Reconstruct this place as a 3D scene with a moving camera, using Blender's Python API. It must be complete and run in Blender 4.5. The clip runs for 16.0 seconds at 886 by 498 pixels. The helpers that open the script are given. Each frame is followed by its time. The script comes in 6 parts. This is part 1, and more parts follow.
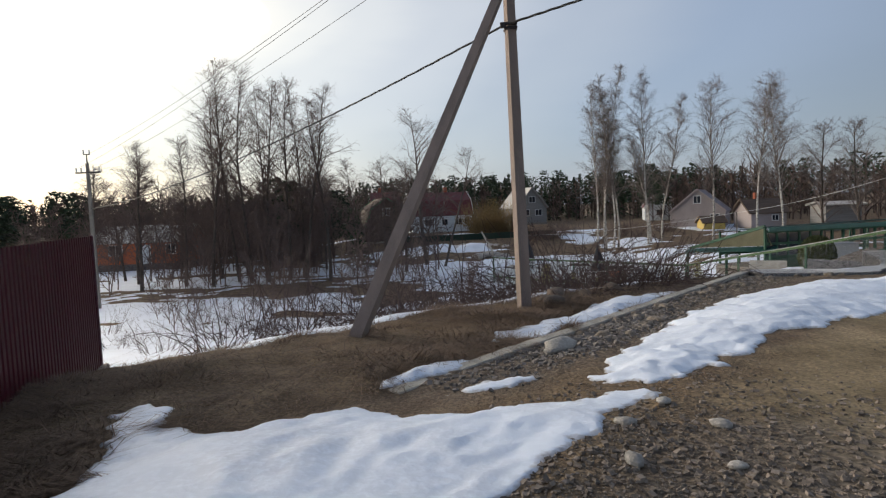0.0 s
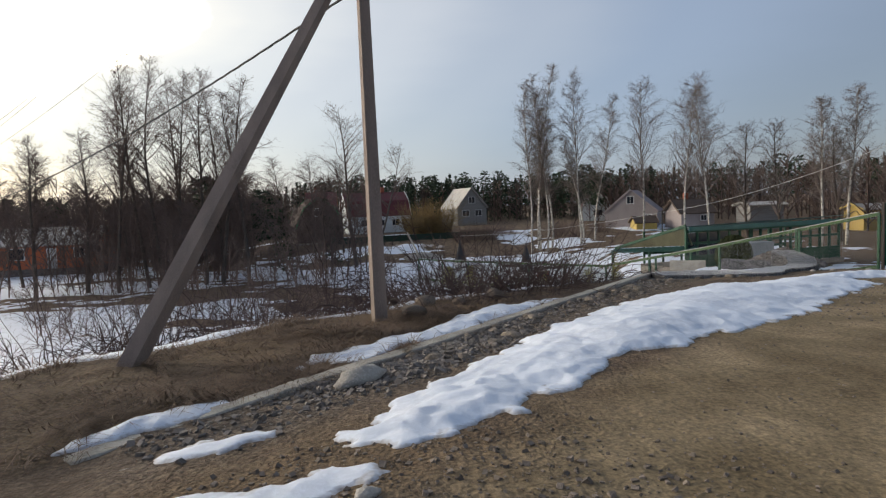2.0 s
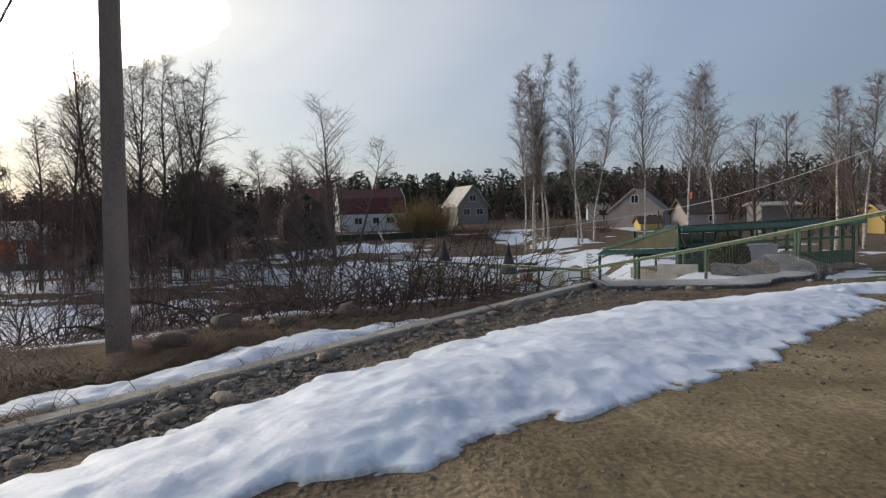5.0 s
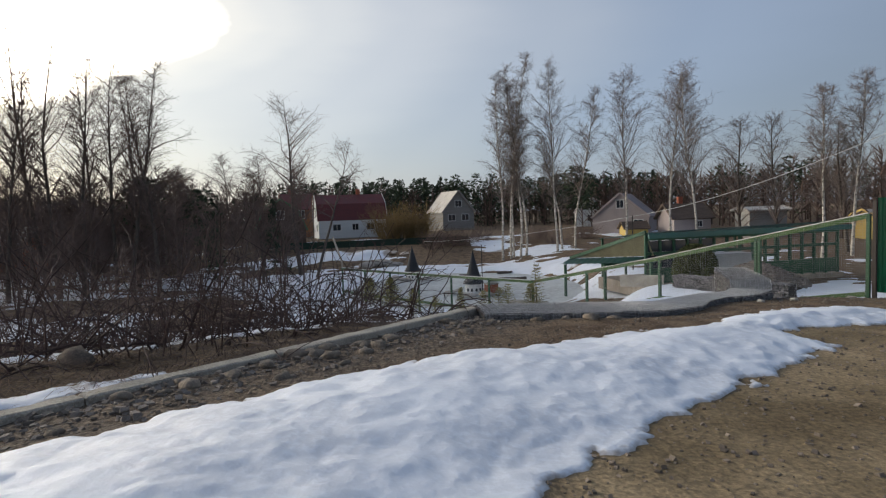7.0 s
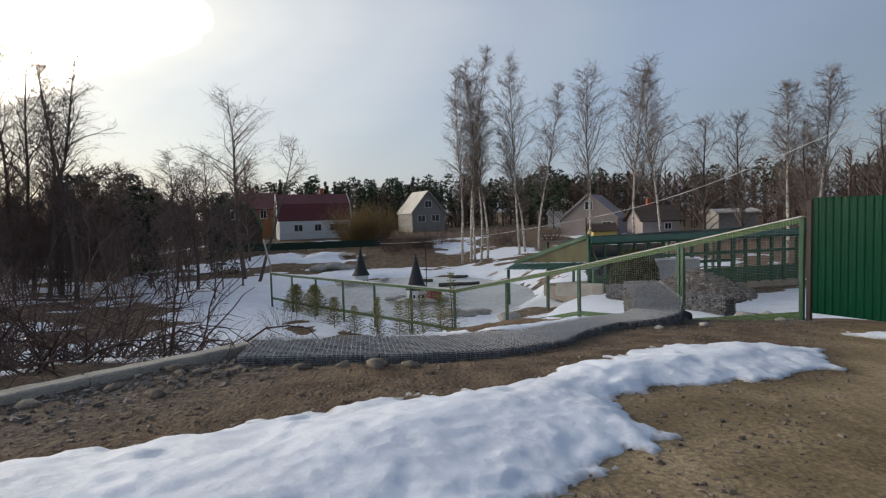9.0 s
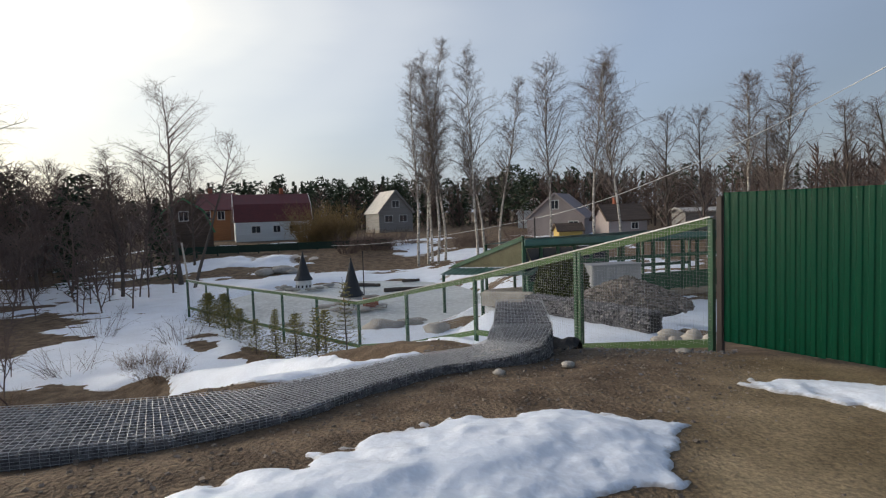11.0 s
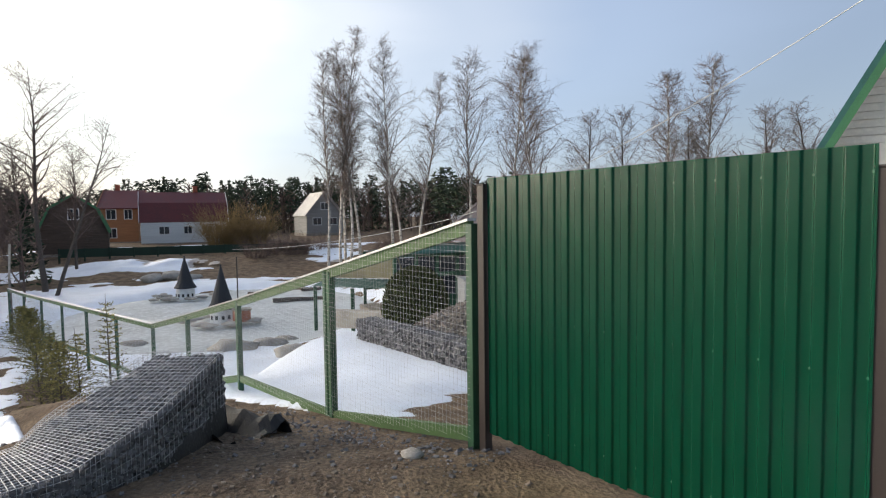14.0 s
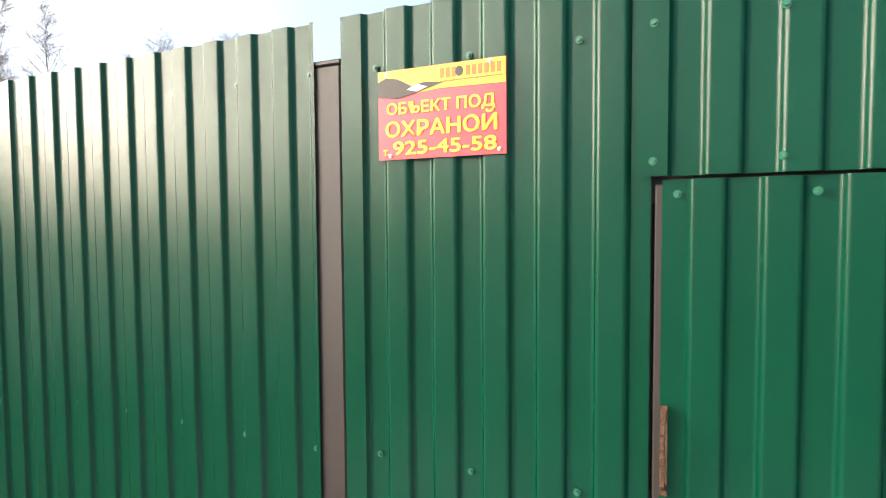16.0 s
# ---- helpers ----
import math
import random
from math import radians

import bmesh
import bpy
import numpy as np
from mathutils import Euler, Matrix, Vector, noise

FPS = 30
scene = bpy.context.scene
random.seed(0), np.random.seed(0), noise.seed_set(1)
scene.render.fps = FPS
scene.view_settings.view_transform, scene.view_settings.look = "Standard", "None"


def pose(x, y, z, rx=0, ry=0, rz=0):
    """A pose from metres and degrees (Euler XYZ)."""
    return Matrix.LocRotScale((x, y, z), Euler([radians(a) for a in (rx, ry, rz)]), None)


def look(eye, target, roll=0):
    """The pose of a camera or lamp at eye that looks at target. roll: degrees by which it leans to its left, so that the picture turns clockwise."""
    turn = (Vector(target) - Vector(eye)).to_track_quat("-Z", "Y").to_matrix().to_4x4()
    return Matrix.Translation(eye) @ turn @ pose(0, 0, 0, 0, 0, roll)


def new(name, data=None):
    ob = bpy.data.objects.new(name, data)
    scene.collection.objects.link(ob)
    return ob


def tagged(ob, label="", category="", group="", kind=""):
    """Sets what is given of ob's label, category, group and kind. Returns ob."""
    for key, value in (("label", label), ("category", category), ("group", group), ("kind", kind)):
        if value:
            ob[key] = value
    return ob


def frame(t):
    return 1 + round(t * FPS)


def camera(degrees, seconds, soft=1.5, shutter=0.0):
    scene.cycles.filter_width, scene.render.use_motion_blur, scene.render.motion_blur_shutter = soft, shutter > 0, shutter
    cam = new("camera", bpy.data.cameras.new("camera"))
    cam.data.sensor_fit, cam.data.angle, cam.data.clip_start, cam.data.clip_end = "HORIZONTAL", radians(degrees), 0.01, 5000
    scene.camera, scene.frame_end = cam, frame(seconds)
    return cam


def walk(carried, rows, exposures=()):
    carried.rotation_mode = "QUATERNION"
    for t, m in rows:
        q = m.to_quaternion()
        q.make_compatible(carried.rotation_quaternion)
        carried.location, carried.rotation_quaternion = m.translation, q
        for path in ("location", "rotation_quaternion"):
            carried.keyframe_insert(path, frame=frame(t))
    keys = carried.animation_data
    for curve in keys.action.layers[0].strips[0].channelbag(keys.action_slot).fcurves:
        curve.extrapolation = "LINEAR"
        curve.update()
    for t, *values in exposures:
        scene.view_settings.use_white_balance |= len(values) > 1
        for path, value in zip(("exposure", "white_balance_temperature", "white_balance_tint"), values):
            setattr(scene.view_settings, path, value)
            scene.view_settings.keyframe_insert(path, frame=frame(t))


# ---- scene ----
cam = camera(74.5, 16.0, 1.2)
PATH = [
    (0, (-0.595, -2.041, 2.087), (-0.684, -0.048, 1.948), -2.3),
    (0.5, (-0.147, -1.696, 2.082), (-0.072, 0.297, 1.936), -2.3),
    (1, (0.262, -1.355, 2.059), (0.372, 0.637, 1.914), -2.3),
    (1.5, (0.667, -0.918, 2.004), (0.767, 1.074, 1.858), -2.2),
    (2, (1.055, -0.483, 1.945), (1.141, 1.51, 1.802), -2.3),
    (2.5, (1.486, 0.035, 1.884), (1.559, 2.029, 1.741), -2.2),
    (3, (1.869, 0.467, 1.847), (1.941, 2.461, 1.706), -2.0),
    (3.5, (2.285, 0.973, 1.799), (2.349, 2.967, 1.655), -1.8),
    (4, (2.688, 1.446, 1.766), (2.748, 3.44, 1.625), -1.6),
    (4.2, (2.883, 1.684, 1.693), (2.931, 3.678, 1.546), -1.4),
    (6.5, (5.572, 4.33, 1.587), (5.6, 6.326, 1.46), -2.0),
    (7, (6.192, 4.933, 1.553), (6.232, 6.929, 1.429), -1.9),
    (7.5, (6.849, 5.544, 1.53), (6.909, 7.539, 1.405), -1.8),
    (8, (7.469, 6.105, 1.5), (7.542, 8.099, 1.376), -1.6),
    (8.5, (8.133, 6.672, 1.501), (8.208, 8.666, 1.376), -1.6),
    (9, (8.753, 7.258, 1.483), (8.845, 9.252, 1.36), -1.6),
    (9.2, (9.009, 7.454, 1.448), (9.096, 9.448, 1.324), -1.7),
    (11.5, (11.863, 10.115, 1.414), (12.048, 12.102, 1.29), -1.5),
    (12, (12.426, 10.662, 1.365), (12.639, 12.647, 1.243), -1.1),
    (12.5, (12.977, 11.23, 1.363), (13.19, 13.215, 1.241), -1.2),
    (13, (13.527, 11.776, 1.321), (13.746, 13.761, 1.202), -0.9),
    (13.5, (14.068, 12.227, 1.334), (14.319, 14.208, 1.214), -1.0),
    (14, (14.543, 12.603, 1.285), (14.859, 14.574, 1.171), -0.8),
    (14.5, (15.101, 12.995, 1.234), (15.484, 14.954, 1.11), -1.4),
    (15, (15.618, 13.284, 1.224), (16.088, 15.223, 1.088), -1.9),
    (15.5, (16.0, 13.466, 1.155), (16.749, 15.317, 1.049), -0.7),
    (16, (16.245, 13.48, 1.102), (17.398, 15.111, 1.001), -0.4),
]
walk(cam, [(t, look(eye, target, roll)) for t, eye, target, roll in PATH],
     exposures=[(0, -0.1), (6.5, -0.22), (9.0, -0.2), (11.5, -0.04), (12.5, 0.1), (14.5, 0.46), (15.5, 0.86), (16.0, 1.35)])

# ---- world and sun: thin overcast, low bright spot to the west ----
SUN_AZ, SUN_EL = radians(-61), radians(11)
SUN_DIR = Vector((math.sin(SUN_AZ) * math.cos(SUN_EL), math.cos(SUN_AZ) * math.cos(SUN_EL), math.sin(SUN_EL)))
world = bpy.data.worlds.new("world")
scene.world = world
world.use_nodes = True
wn, wl = world.node_tree.nodes, world.node_tree.links
wn.clear()
w_out = wn.new("ShaderNodeOutputWorld")
w_add = wn.new("ShaderNodeAddShader")
w_bg = wn.new("ShaderNodeBackground")
w_cloud = wn.new("ShaderNodeBackground")
sky = wn.new("ShaderNodeTexSky")
sky.sky_type, sky.sun_disc = "NISHITA", False
sky.sun_elevation, sky.sun_rotation = SUN_EL, SUN_AZ
w_bg.inputs["Strength"].default_value = 0.05
wl.new(sky.outputs[0], w_bg.inputs["Color"])
tc = wn.new("ShaderNodeTexCoord")
dot = wn.new("ShaderNodeVectorMath")
dot.operation = "DOT_PRODUCT"
dot.inputs[1].default_value = SUN_DIR
wl.new(tc.outputs["Generated"], dot.inputs[0])
ramp = wn.new("ShaderNodeValToRGB")
ramp.color_ramp.interpolation = "EASE"
el = ramp.color_ramp.elements
el[0].position, el[0].color = 0.0, (0.20, 0.24, 0.32, 1)
el[1].position, el[1].color = 1.0, (9.5, 8.5, 7.1, 1)
for pos, col in ((0.45, (0.205, 0.25, 0.35, 1)), (0.66, (0.30, 0.365, 0.50, 1)), (0.78, (0.43, 0.475, 0.57, 1)), (0.88, (0.62, 0.64, 0.69, 1)), (0.935, (0.77, 0.77, 0.77, 1)), (0.96, (0.89, 0.87, 0.83, 1)), (0.982, (1.02, 0.97, 0.88, 1))):
    e = el.new(pos)
    e.color = col
cm = wn.new("ShaderNodeMath")
cm.operation = "MULTIPLY_ADD"
cm.inputs[1].default_value, cm.inputs[2].default_value = 0.5, 0.5
stretch = wn.new("ShaderNodeMapping")
stretch.inputs["Scale"].default_value = (1.6, 1.6, 7.0)
wl.new(tc.outputs["Generated"], stretch.inputs[0])
clouds = wn.new("ShaderNodeTexNoise")
clouds.inputs["Scale"].default_value, clouds.inputs["Detail"].default_value = 1.3, 4
wl.new(stretch.outputs[0], clouds.inputs["Vector"])
soft_cloud = wn.new("ShaderNodeMath")
soft_cloud.operation = "MULTIPLY_ADD"
soft_cloud.inputs[1].default_value, soft_cloud.inputs[2].default_value = 0.09, -0.045
wl.new(clouds.outputs[0], soft_cloud.inputs[0])
shift = wn.new("ShaderNodeMath")
shift.operation = "ADD"
wl.new(dot.outputs["Value"], cm.inputs[0])
wl.new(cm.outputs[0], shift.inputs[0])
wl.new(soft_cloud.outputs[0], shift.inputs[1])
# the cloud sheet is brightest a little above the horizon and thick overhead
sep = wn.new("ShaderNodeSeparateXYZ")
wl.new(tc.outputs["Generated"], sep.inputs[0])
lift = wn.new("ShaderNodeFloatCurve")
pts = lift.mapping.curves[0].points
pts[0].location, pts[1].location = (0.0, 0.5), (1.0, 0.30)
for x, y in ((0.10, 0.52), (0.32, 0.61), (0.55, 0.50), (0.8, 0.36)):
    pts.new(x, y)
lift.mapping.update()
lift0 = wn.new("ShaderNodeMath")
lift0.operation = "SUBTRACT"
lift0.inputs[1].default_value = 0.5
wl.new(sep.outputs["Z"], lift.inputs["Value"])
wl.new(lift.outputs[0], lift0.inputs[0])
shift2 = wn.new("ShaderNodeMath")
shift2.operation = "ADD"
wl.new(shift.outputs[0], shift2.inputs[0])
wl.new(lift0.outputs[0], shift2.inputs[1])
wl.new(shift2.outputs[0], ramp.inputs[0])
wl.new(ramp.outputs[0], w_cloud.inputs["Color"])
w_cloud.inputs["Strength"].default_value = 0.92
wl.new(w_bg.outputs[0], w_add.inputs[0])
wl.new(w_cloud.outputs[0], w_add.inputs[1])
wl.new(w_add.outputs[0], w_out.inputs["Surface"])

sun = new("sun", bpy.data.lights.new("sun", "SUN"))
sun.data.energy, sun.data.angle, sun.data.color = 0.5, radians(12), (1.0, 0.90, 0.76)
sun.matrix_world = look(SUN_DIR * 100, (0, 0, 0))

# ---- materials ----


def material(name, base, rough=0.8, metal=0.0, var=0.25, scale=6.0, fine=60.0, bump=0.2, tint=None, spec=0.5, per_object=0.0, stretch=(1, 1, 1), wear=0.1):
    """Principled with colour variation at two scales, and fine relief."""
    m = bpy.data.materials.new(name)
    m.use_nodes = True
    n, k = m.node_tree.nodes, m.node_tree.links
    b = n["Principled BSDF"]
    b.inputs["Metallic"].default_value = metal
    b.inputs["Specular IOR Level"].default_value = spec
    co = n.new("ShaderNodeTexCoord")
    mp = n.new("ShaderNodeMapping")
    mp.inputs["Scale"].default_value = stretch
    k.new(co.outputs["Object"], mp.inputs[0])
    n1, n2 = n.new("ShaderNodeTexNoise"), n.new("ShaderNodeTexNoise")
    n1.inputs["Scale"].default_value, n1.inputs["Detail"].default_value = scale, 5
    n2.inputs["Scale"].default_value, n2.inputs["Detail"].default_value = fine, 4
    k.new(mp.outputs[0], n1.inputs["Vector"])
    k.new(mp.outputs[0], n2.inputs["Vector"])
    tint = tint or tuple(c * (1 - var) for c in base)
    lightc = tuple(min(1, c * (1 + var * 0.6)) for c in base)
    mix = n.new("ShaderNodeMix")
    mix.data_type = "RGBA"
    mix.inputs[6].default_value, mix.inputs[7].default_value = (*tint, 1), (*base, 1)
    r = n.new("ShaderNodeMapRange")
    r.inputs["From Min"].default_value, r.inputs["From Max"].default_value = 0.35, 0.65
    k.new(n1.outputs[0], r.inputs["Value"])
    k.new(r.outputs[0], mix.inputs[0])
    mix2 = n.new("ShaderNodeMix")
    mix2.data_type = "RGBA"
    mix2.inputs[7].default_value = (*lightc, 1)
    r2 = n.new("ShaderNodeMapRange")
    r2.inputs["From Min"].default_value, r2.inputs["From Max"].default_value = 0.45, 0.75
    k.new(n2.outputs[0], r2.inputs["Value"])
    k.new(r2.outputs[0], mix2.inputs[0])
    k.new(mix.outputs[2], mix2.inputs[6])
    last = mix2.outputs[2]
    if per_object:
        info = n.new("ShaderNodeObjectInfo")
        hsv = n.new("ShaderNodeHueSaturation")
        pr = n.new("ShaderNodeMapRange")
        pr.inputs["To Min"].default_value, pr.inputs["To Max"].default_value = 1 - per_object, 1 + per_object
        k.new(info.outputs["Random"], pr.inputs["Value"])
        k.new(pr.outputs[0], hsv.inputs["Value"])
        k.new(last, hsv.inputs["Color"])
        last = hsv.outputs[0]
    k.new(last, b.inputs["Base Color"])
    rr = n.new("ShaderNodeMapRange")
    rr.inputs["To Min"].default_value, rr.inputs["To Max"].default_value = max(0.03, rough - wear), min(1, rough + wear)
    k.new(n1.outputs[0], rr.inputs["Value"])
    k.new(rr.outputs[0], b.inputs["Roughness"])
    if bump:
        bp = n.new("ShaderNodeBump")
        bp.inputs["Strength"].default_value, bp.inputs["Distance"].default_value = bump, 0.02
        k.new(n2.outputs[0], bp.inputs["Height"])
        k.new(bp.outputs[0], b.inputs["Normal"])
    return m


def island_variation(m, amount):
    """Stones and blades in one mesh each get their own brightness."""
    n, k = m.node_tree.nodes, m.node_tree.links
    b = n["Principled BSDF"]
    src = b.inputs["Base Color"].links[0].from_socket
    g, hsv, pr = n.new("ShaderNodeNewGeometry"), n.new("ShaderNodeHueSaturation"), n.new("ShaderNodeMapRange")
    pr.inputs["To Min"].default_value, pr.inputs["To Max"].default_value = 1 - amount, 1 + amount
    k.new(g.outputs["Random Per Island"], pr.inputs["Value"])
    k.new(pr.outputs[0], hsv.inputs["Value"])
    k.new(src, hsv.inputs["Color"])
    k.new(hsv.outputs[0], b.inputs["Base Color"])
    return m


M_CONCRETE = material("old_concrete", (0.30, 0.26, 0.22), 0.9, scale=2.5, fine=45, var=0.35, bump=0.5)
M_KERB = material("kerb_concrete", (0.43, 0.39, 0.33), 0.92, scale=3, fine=50, var=0.4, bump=0.6)
M_POLE = material("pole_concrete", (0.27, 0.21, 0.18), 0.9, scale=1.2, fine=55, var=0.35, bump=0.5, stretch=(3, 3, 0.5))
M_SNOW = material("old_snow", (0.74, 0.79, 0.87), 0.55, scale=1.1, fine=20, var=0.08, bump=0.35, tint=(0.64, 0.68, 0.75), spec=0.35)


def melt_dirt(m):
    """Where old snow has melted thin, grit and wet earth show through it in flecks."""
    n, k = m.node_tree.nodes, m.node_tree.links
    b = n["Principled BSDF"]
    src = b.inputs["Base Color"].links[0].from_socket
    att = n.new("ShaderNodeVertexColor")
    att.layer_name = "thin"
    co, fl = n.new("ShaderNodeTexCoord"), n.new("ShaderNodeTexNoise")
    fl.inputs["Scale"].default_value, fl.inputs["Detail"].default_value = 22, 6
    k.new(co.outputs["Object"], fl.inputs["Vector"])
    add = n.new("ShaderNodeMath")
    add.operation = "ADD"
    k.new(att.outputs["Color"], add.inputs[0])
    k.new(fl.outputs[0], add.inputs[1])
    r = n.new("ShaderNodeMapRange")
    r.inputs["From Min"].default_value, r.inputs["From Max"].default_value = 0.72, 1.35
    r.inputs["To Max"].default_value = 0.85
    k.new(add.outputs[0], r.inputs["Value"])
    mix = n.new("ShaderNodeMix")
    mix.data_type = "RGBA"
    mix.inputs[7].default_value = (0.27, 0.225, 0.18, 1)
    k.new(r.outputs[0], mix.inputs[0])
    k.new(src, mix.inputs[6])
    k.new(mix.outputs[2], b.inputs["Base Color"])
    return m


melt_dirt(M_SNOW)
M_GREEN = material("green_coated_steel", (0.0015, 0.090, 0.046), 0.27, scale=0.5, fine=160, var=0.03, bump=0, spec=0.5, wear=0.0)
M_GREENP = material("green_painted_steel", (0.016, 0.078, 0.036), 0.5, scale=4, fine=70, var=0.35, bump=0.25)
M_GREENL = material("pale_green_timber", (0.05, 0.115, 0.03), 0.6, scale=5, fine=60, var=0.3, bump=0.3)
M_BROWN = material("brown_painted_steel", (0.030, 0.021, 0.019), 0.55, scale=3, fine=300, var=0.25, bump=0.05)
M_BURG = material("burgundy_coated_steel", (0.060, 0.006, 0.020), 0.33, scale=1.5, fine=140, var=0.15, bump=0.03)
M_STEEL = material("galvanised_wire", (0.50, 0.51, 0.52), 0.45, metal=0.5, scale=8, fine=80, bump=0)
M_BOLT = material("green_bolt", (0.02, 0.15, 0.08), 0.4, var=0.2, bump=0)
M_CABLE = material("black_cable", (0.015, 0.015, 0.016), 0.6, var=0.2, bump=0)
M_WIRE = material("aluminium_wire", (0.10, 0.10, 0.105), 0.6, metal=0.3, var=0.1, bump=0)
M_STONE = island_variation(material("crushed_granite", (0.165, 0.16, 0.165), 0.9, scale=9, fine=90, var=0.3, bump=0.4), 0.45)
M_GRAVEL = island_variation(material("road_gravel", (0.18, 0.145, 0.115), 0.92, scale=9, fine=90, var=0.3, bump=0.3), 0.45)
M_EARTHSTONE = material("earthy_stone", (0.20, 0.165, 0.13), 0.95, scale=5, fine=40, var=0.4, bump=0.6, per_object=0.35)
M_HEAP = island_variation(material("brownish_crushed_stone", (0.19, 0.165, 0.145), 0.9, scale=9, fine=90, var=0.3, bump=0.4), 0.45)
M_MOSSROCK = material("mossy_rock", (0.15, 0.115, 0.09), 0.95, scale=4, fine=40, var=0.4, bump=0.6, per_object=0.25)
M_BOULDER = material("boulder", (0.38, 0.35, 0.31), 0.9, scale=3, fine=40, var=0.35, bump=0.6, per_object=0.25)
M_GRASS = island_variation(material("dead_grass", (0.165, 0.105, 0.066), 0.9, scale=3, fine=30, var=0.4, bump=0), 0.5)
M_BARK = material("dark_bark", (0.105, 0.085, 0.07), 0.95, scale=5, fine=40, var=0.4, bump=0.4)
M_TWIG = material("bare_twigs", (0.14, 0.098, 0.084), 0.95, scale=2, fine=20, var=0.3, bump=0)
M_BTWIG = material("birch_twigs", (0.20, 0.158, 0.138), 0.9, scale=2, fine=20, var=0.3, bump=0)
M_BIRCH = material("birch_bark", (0.62, 0.57, 0.50), 0.8, scale=2.6, fine=14, var=0.3, tint=(0.10, 0.085, 0.075), bump=0.2, stretch=(1, 1, 2.2))
M_BUSH = material("bush_stems", (0.058, 0.035, 0.032), 0.9, scale=3, fine=25, var=0.4, bump=0)
M_PINE = island_variation(material("pine_needles", (0.035, 0.055, 0.028), 0.9, scale=1, fine=8, var=0.4, bump=0), 0.5)
M_WOODS = island_variation(material("far_bare_woods", (0.115, 0.078, 0.064), 0.95, scale=0.2, fine=3, var=0.35, bump=0), 0.4)

# ---- mesh helpers ----


def mesh_ob(name, verts, faces, mat, smooth=False):
    me = bpy.data.meshes.new(name)
    me.from_pydata([tuple(v) for v in verts], [], [tuple(f) for f in faces])
    me.update()
    if smooth:
        me.polygons.foreach_set("use_smooth", [True] * len(me.polygons))
    me.materials.append(mat)
    return new(name, me)


def grid_mesh(name, X, Y, Z, keep, mat):
    """A sheet over a tensor grid; keep: which quads to keep. Fast, straight into the arrays."""
    ny, nx = X.shape
    idx = np.arange(ny * nx).reshape(ny, nx)
    q = np.stack([idx[:-1, :-1], idx[:-1, 1:], idx[1:, 1:], idx[1:, :-1]], -1).reshape(-1, 4)
    if keep is not None:
        q = q[keep.reshape(-1)]
    used = np.unique(q)
    remap = np.zeros(ny * nx, int)
    remap[used] = np.arange(len(used))
    q = remap[q]
    co = np.stack([X, Y, Z], -1).reshape(-1, 3)[used]
    me = bpy.data.meshes.new(name)
    me.vertices.add(len(co))
    me.vertices.foreach_set("co", co.astype(np.float32).ravel())
    me.loops.add(q.size)
    me.loops.foreach_set("vertex_index", q.astype(np.int32).ravel())
    me.polygons.add(len(q))
    me.polygons.foreach_set("loop_start", np.arange(0, q.size, 4, dtype=np.int32))
    me.polygons.foreach_set("use_smooth", np.ones(len(q), bool))
    me.update(calc_edges=True)
    me.validate()
    me.materials.append(mat)
    return new(name, me), used


def part(name, bm, mat, parent, label=""):
    me = bpy.data.meshes.new(name)
    bm.to_mesh(me)
    bm.free()
    me.materials.append(mat)
    ob = new(name, me)
    ob.parent = parent
    if label:
        tagged(ob, label)
    return ob


def thing(name, label, category, m=None, group="", kind=""):
    ob = new(name)
    ob.empty_display_size = 0.1
    if m is not None:
        ob.matrix_world = m
    return tagged(ob, label, category, group, kind)


def box(bm, x0, y0, z0, x1, y1, z1, bevel=0.0):
    vs = bmesh.ops.create_cube(bm, size=1)["verts"]
    for v in vs:
        v.co = Vector(((x0 + x1) / 2 + v.co.x * (x1 - x0), (y0 + y1) / 2 + v.co.y * (y1 - y0), (z0 + z1) / 2 + v.co.z * (z1 - z0)))
    if bevel:
        bmesh.ops.bevel(bm, geom=list({e for v in vs for e in v.link_edges}), offset=bevel, segments=1, affect="EDGES")
    return bm


def boxes(*rows, bevel=0.0):
    bm = bmesh.new()
    for r in rows:
        box(bm, *r, bevel=bevel)
    return bm


def beam(bm, p, q, w, h, bevel=0.0):
    """A box from p to q, w wide and h high."""
    p, q = Vector(p), Vector(q)
    d = q - p
    m = d.to_track_quat("X", "Z").to_matrix().to_4x4()
    vs = bmesh.ops.create_cube(bm, size=1)["verts"]
    for v in vs:
        v.co = (p + q) / 2 + m @ Vector((v.co.x * d.length, v.co.y * w, v.co.z * h))
    if bevel:
        bmesh.ops.bevel(bm, geom=list({e for v in vs for e in v.link_edges}), offset=bevel, segments=1, affect="EDGES")
    return bm


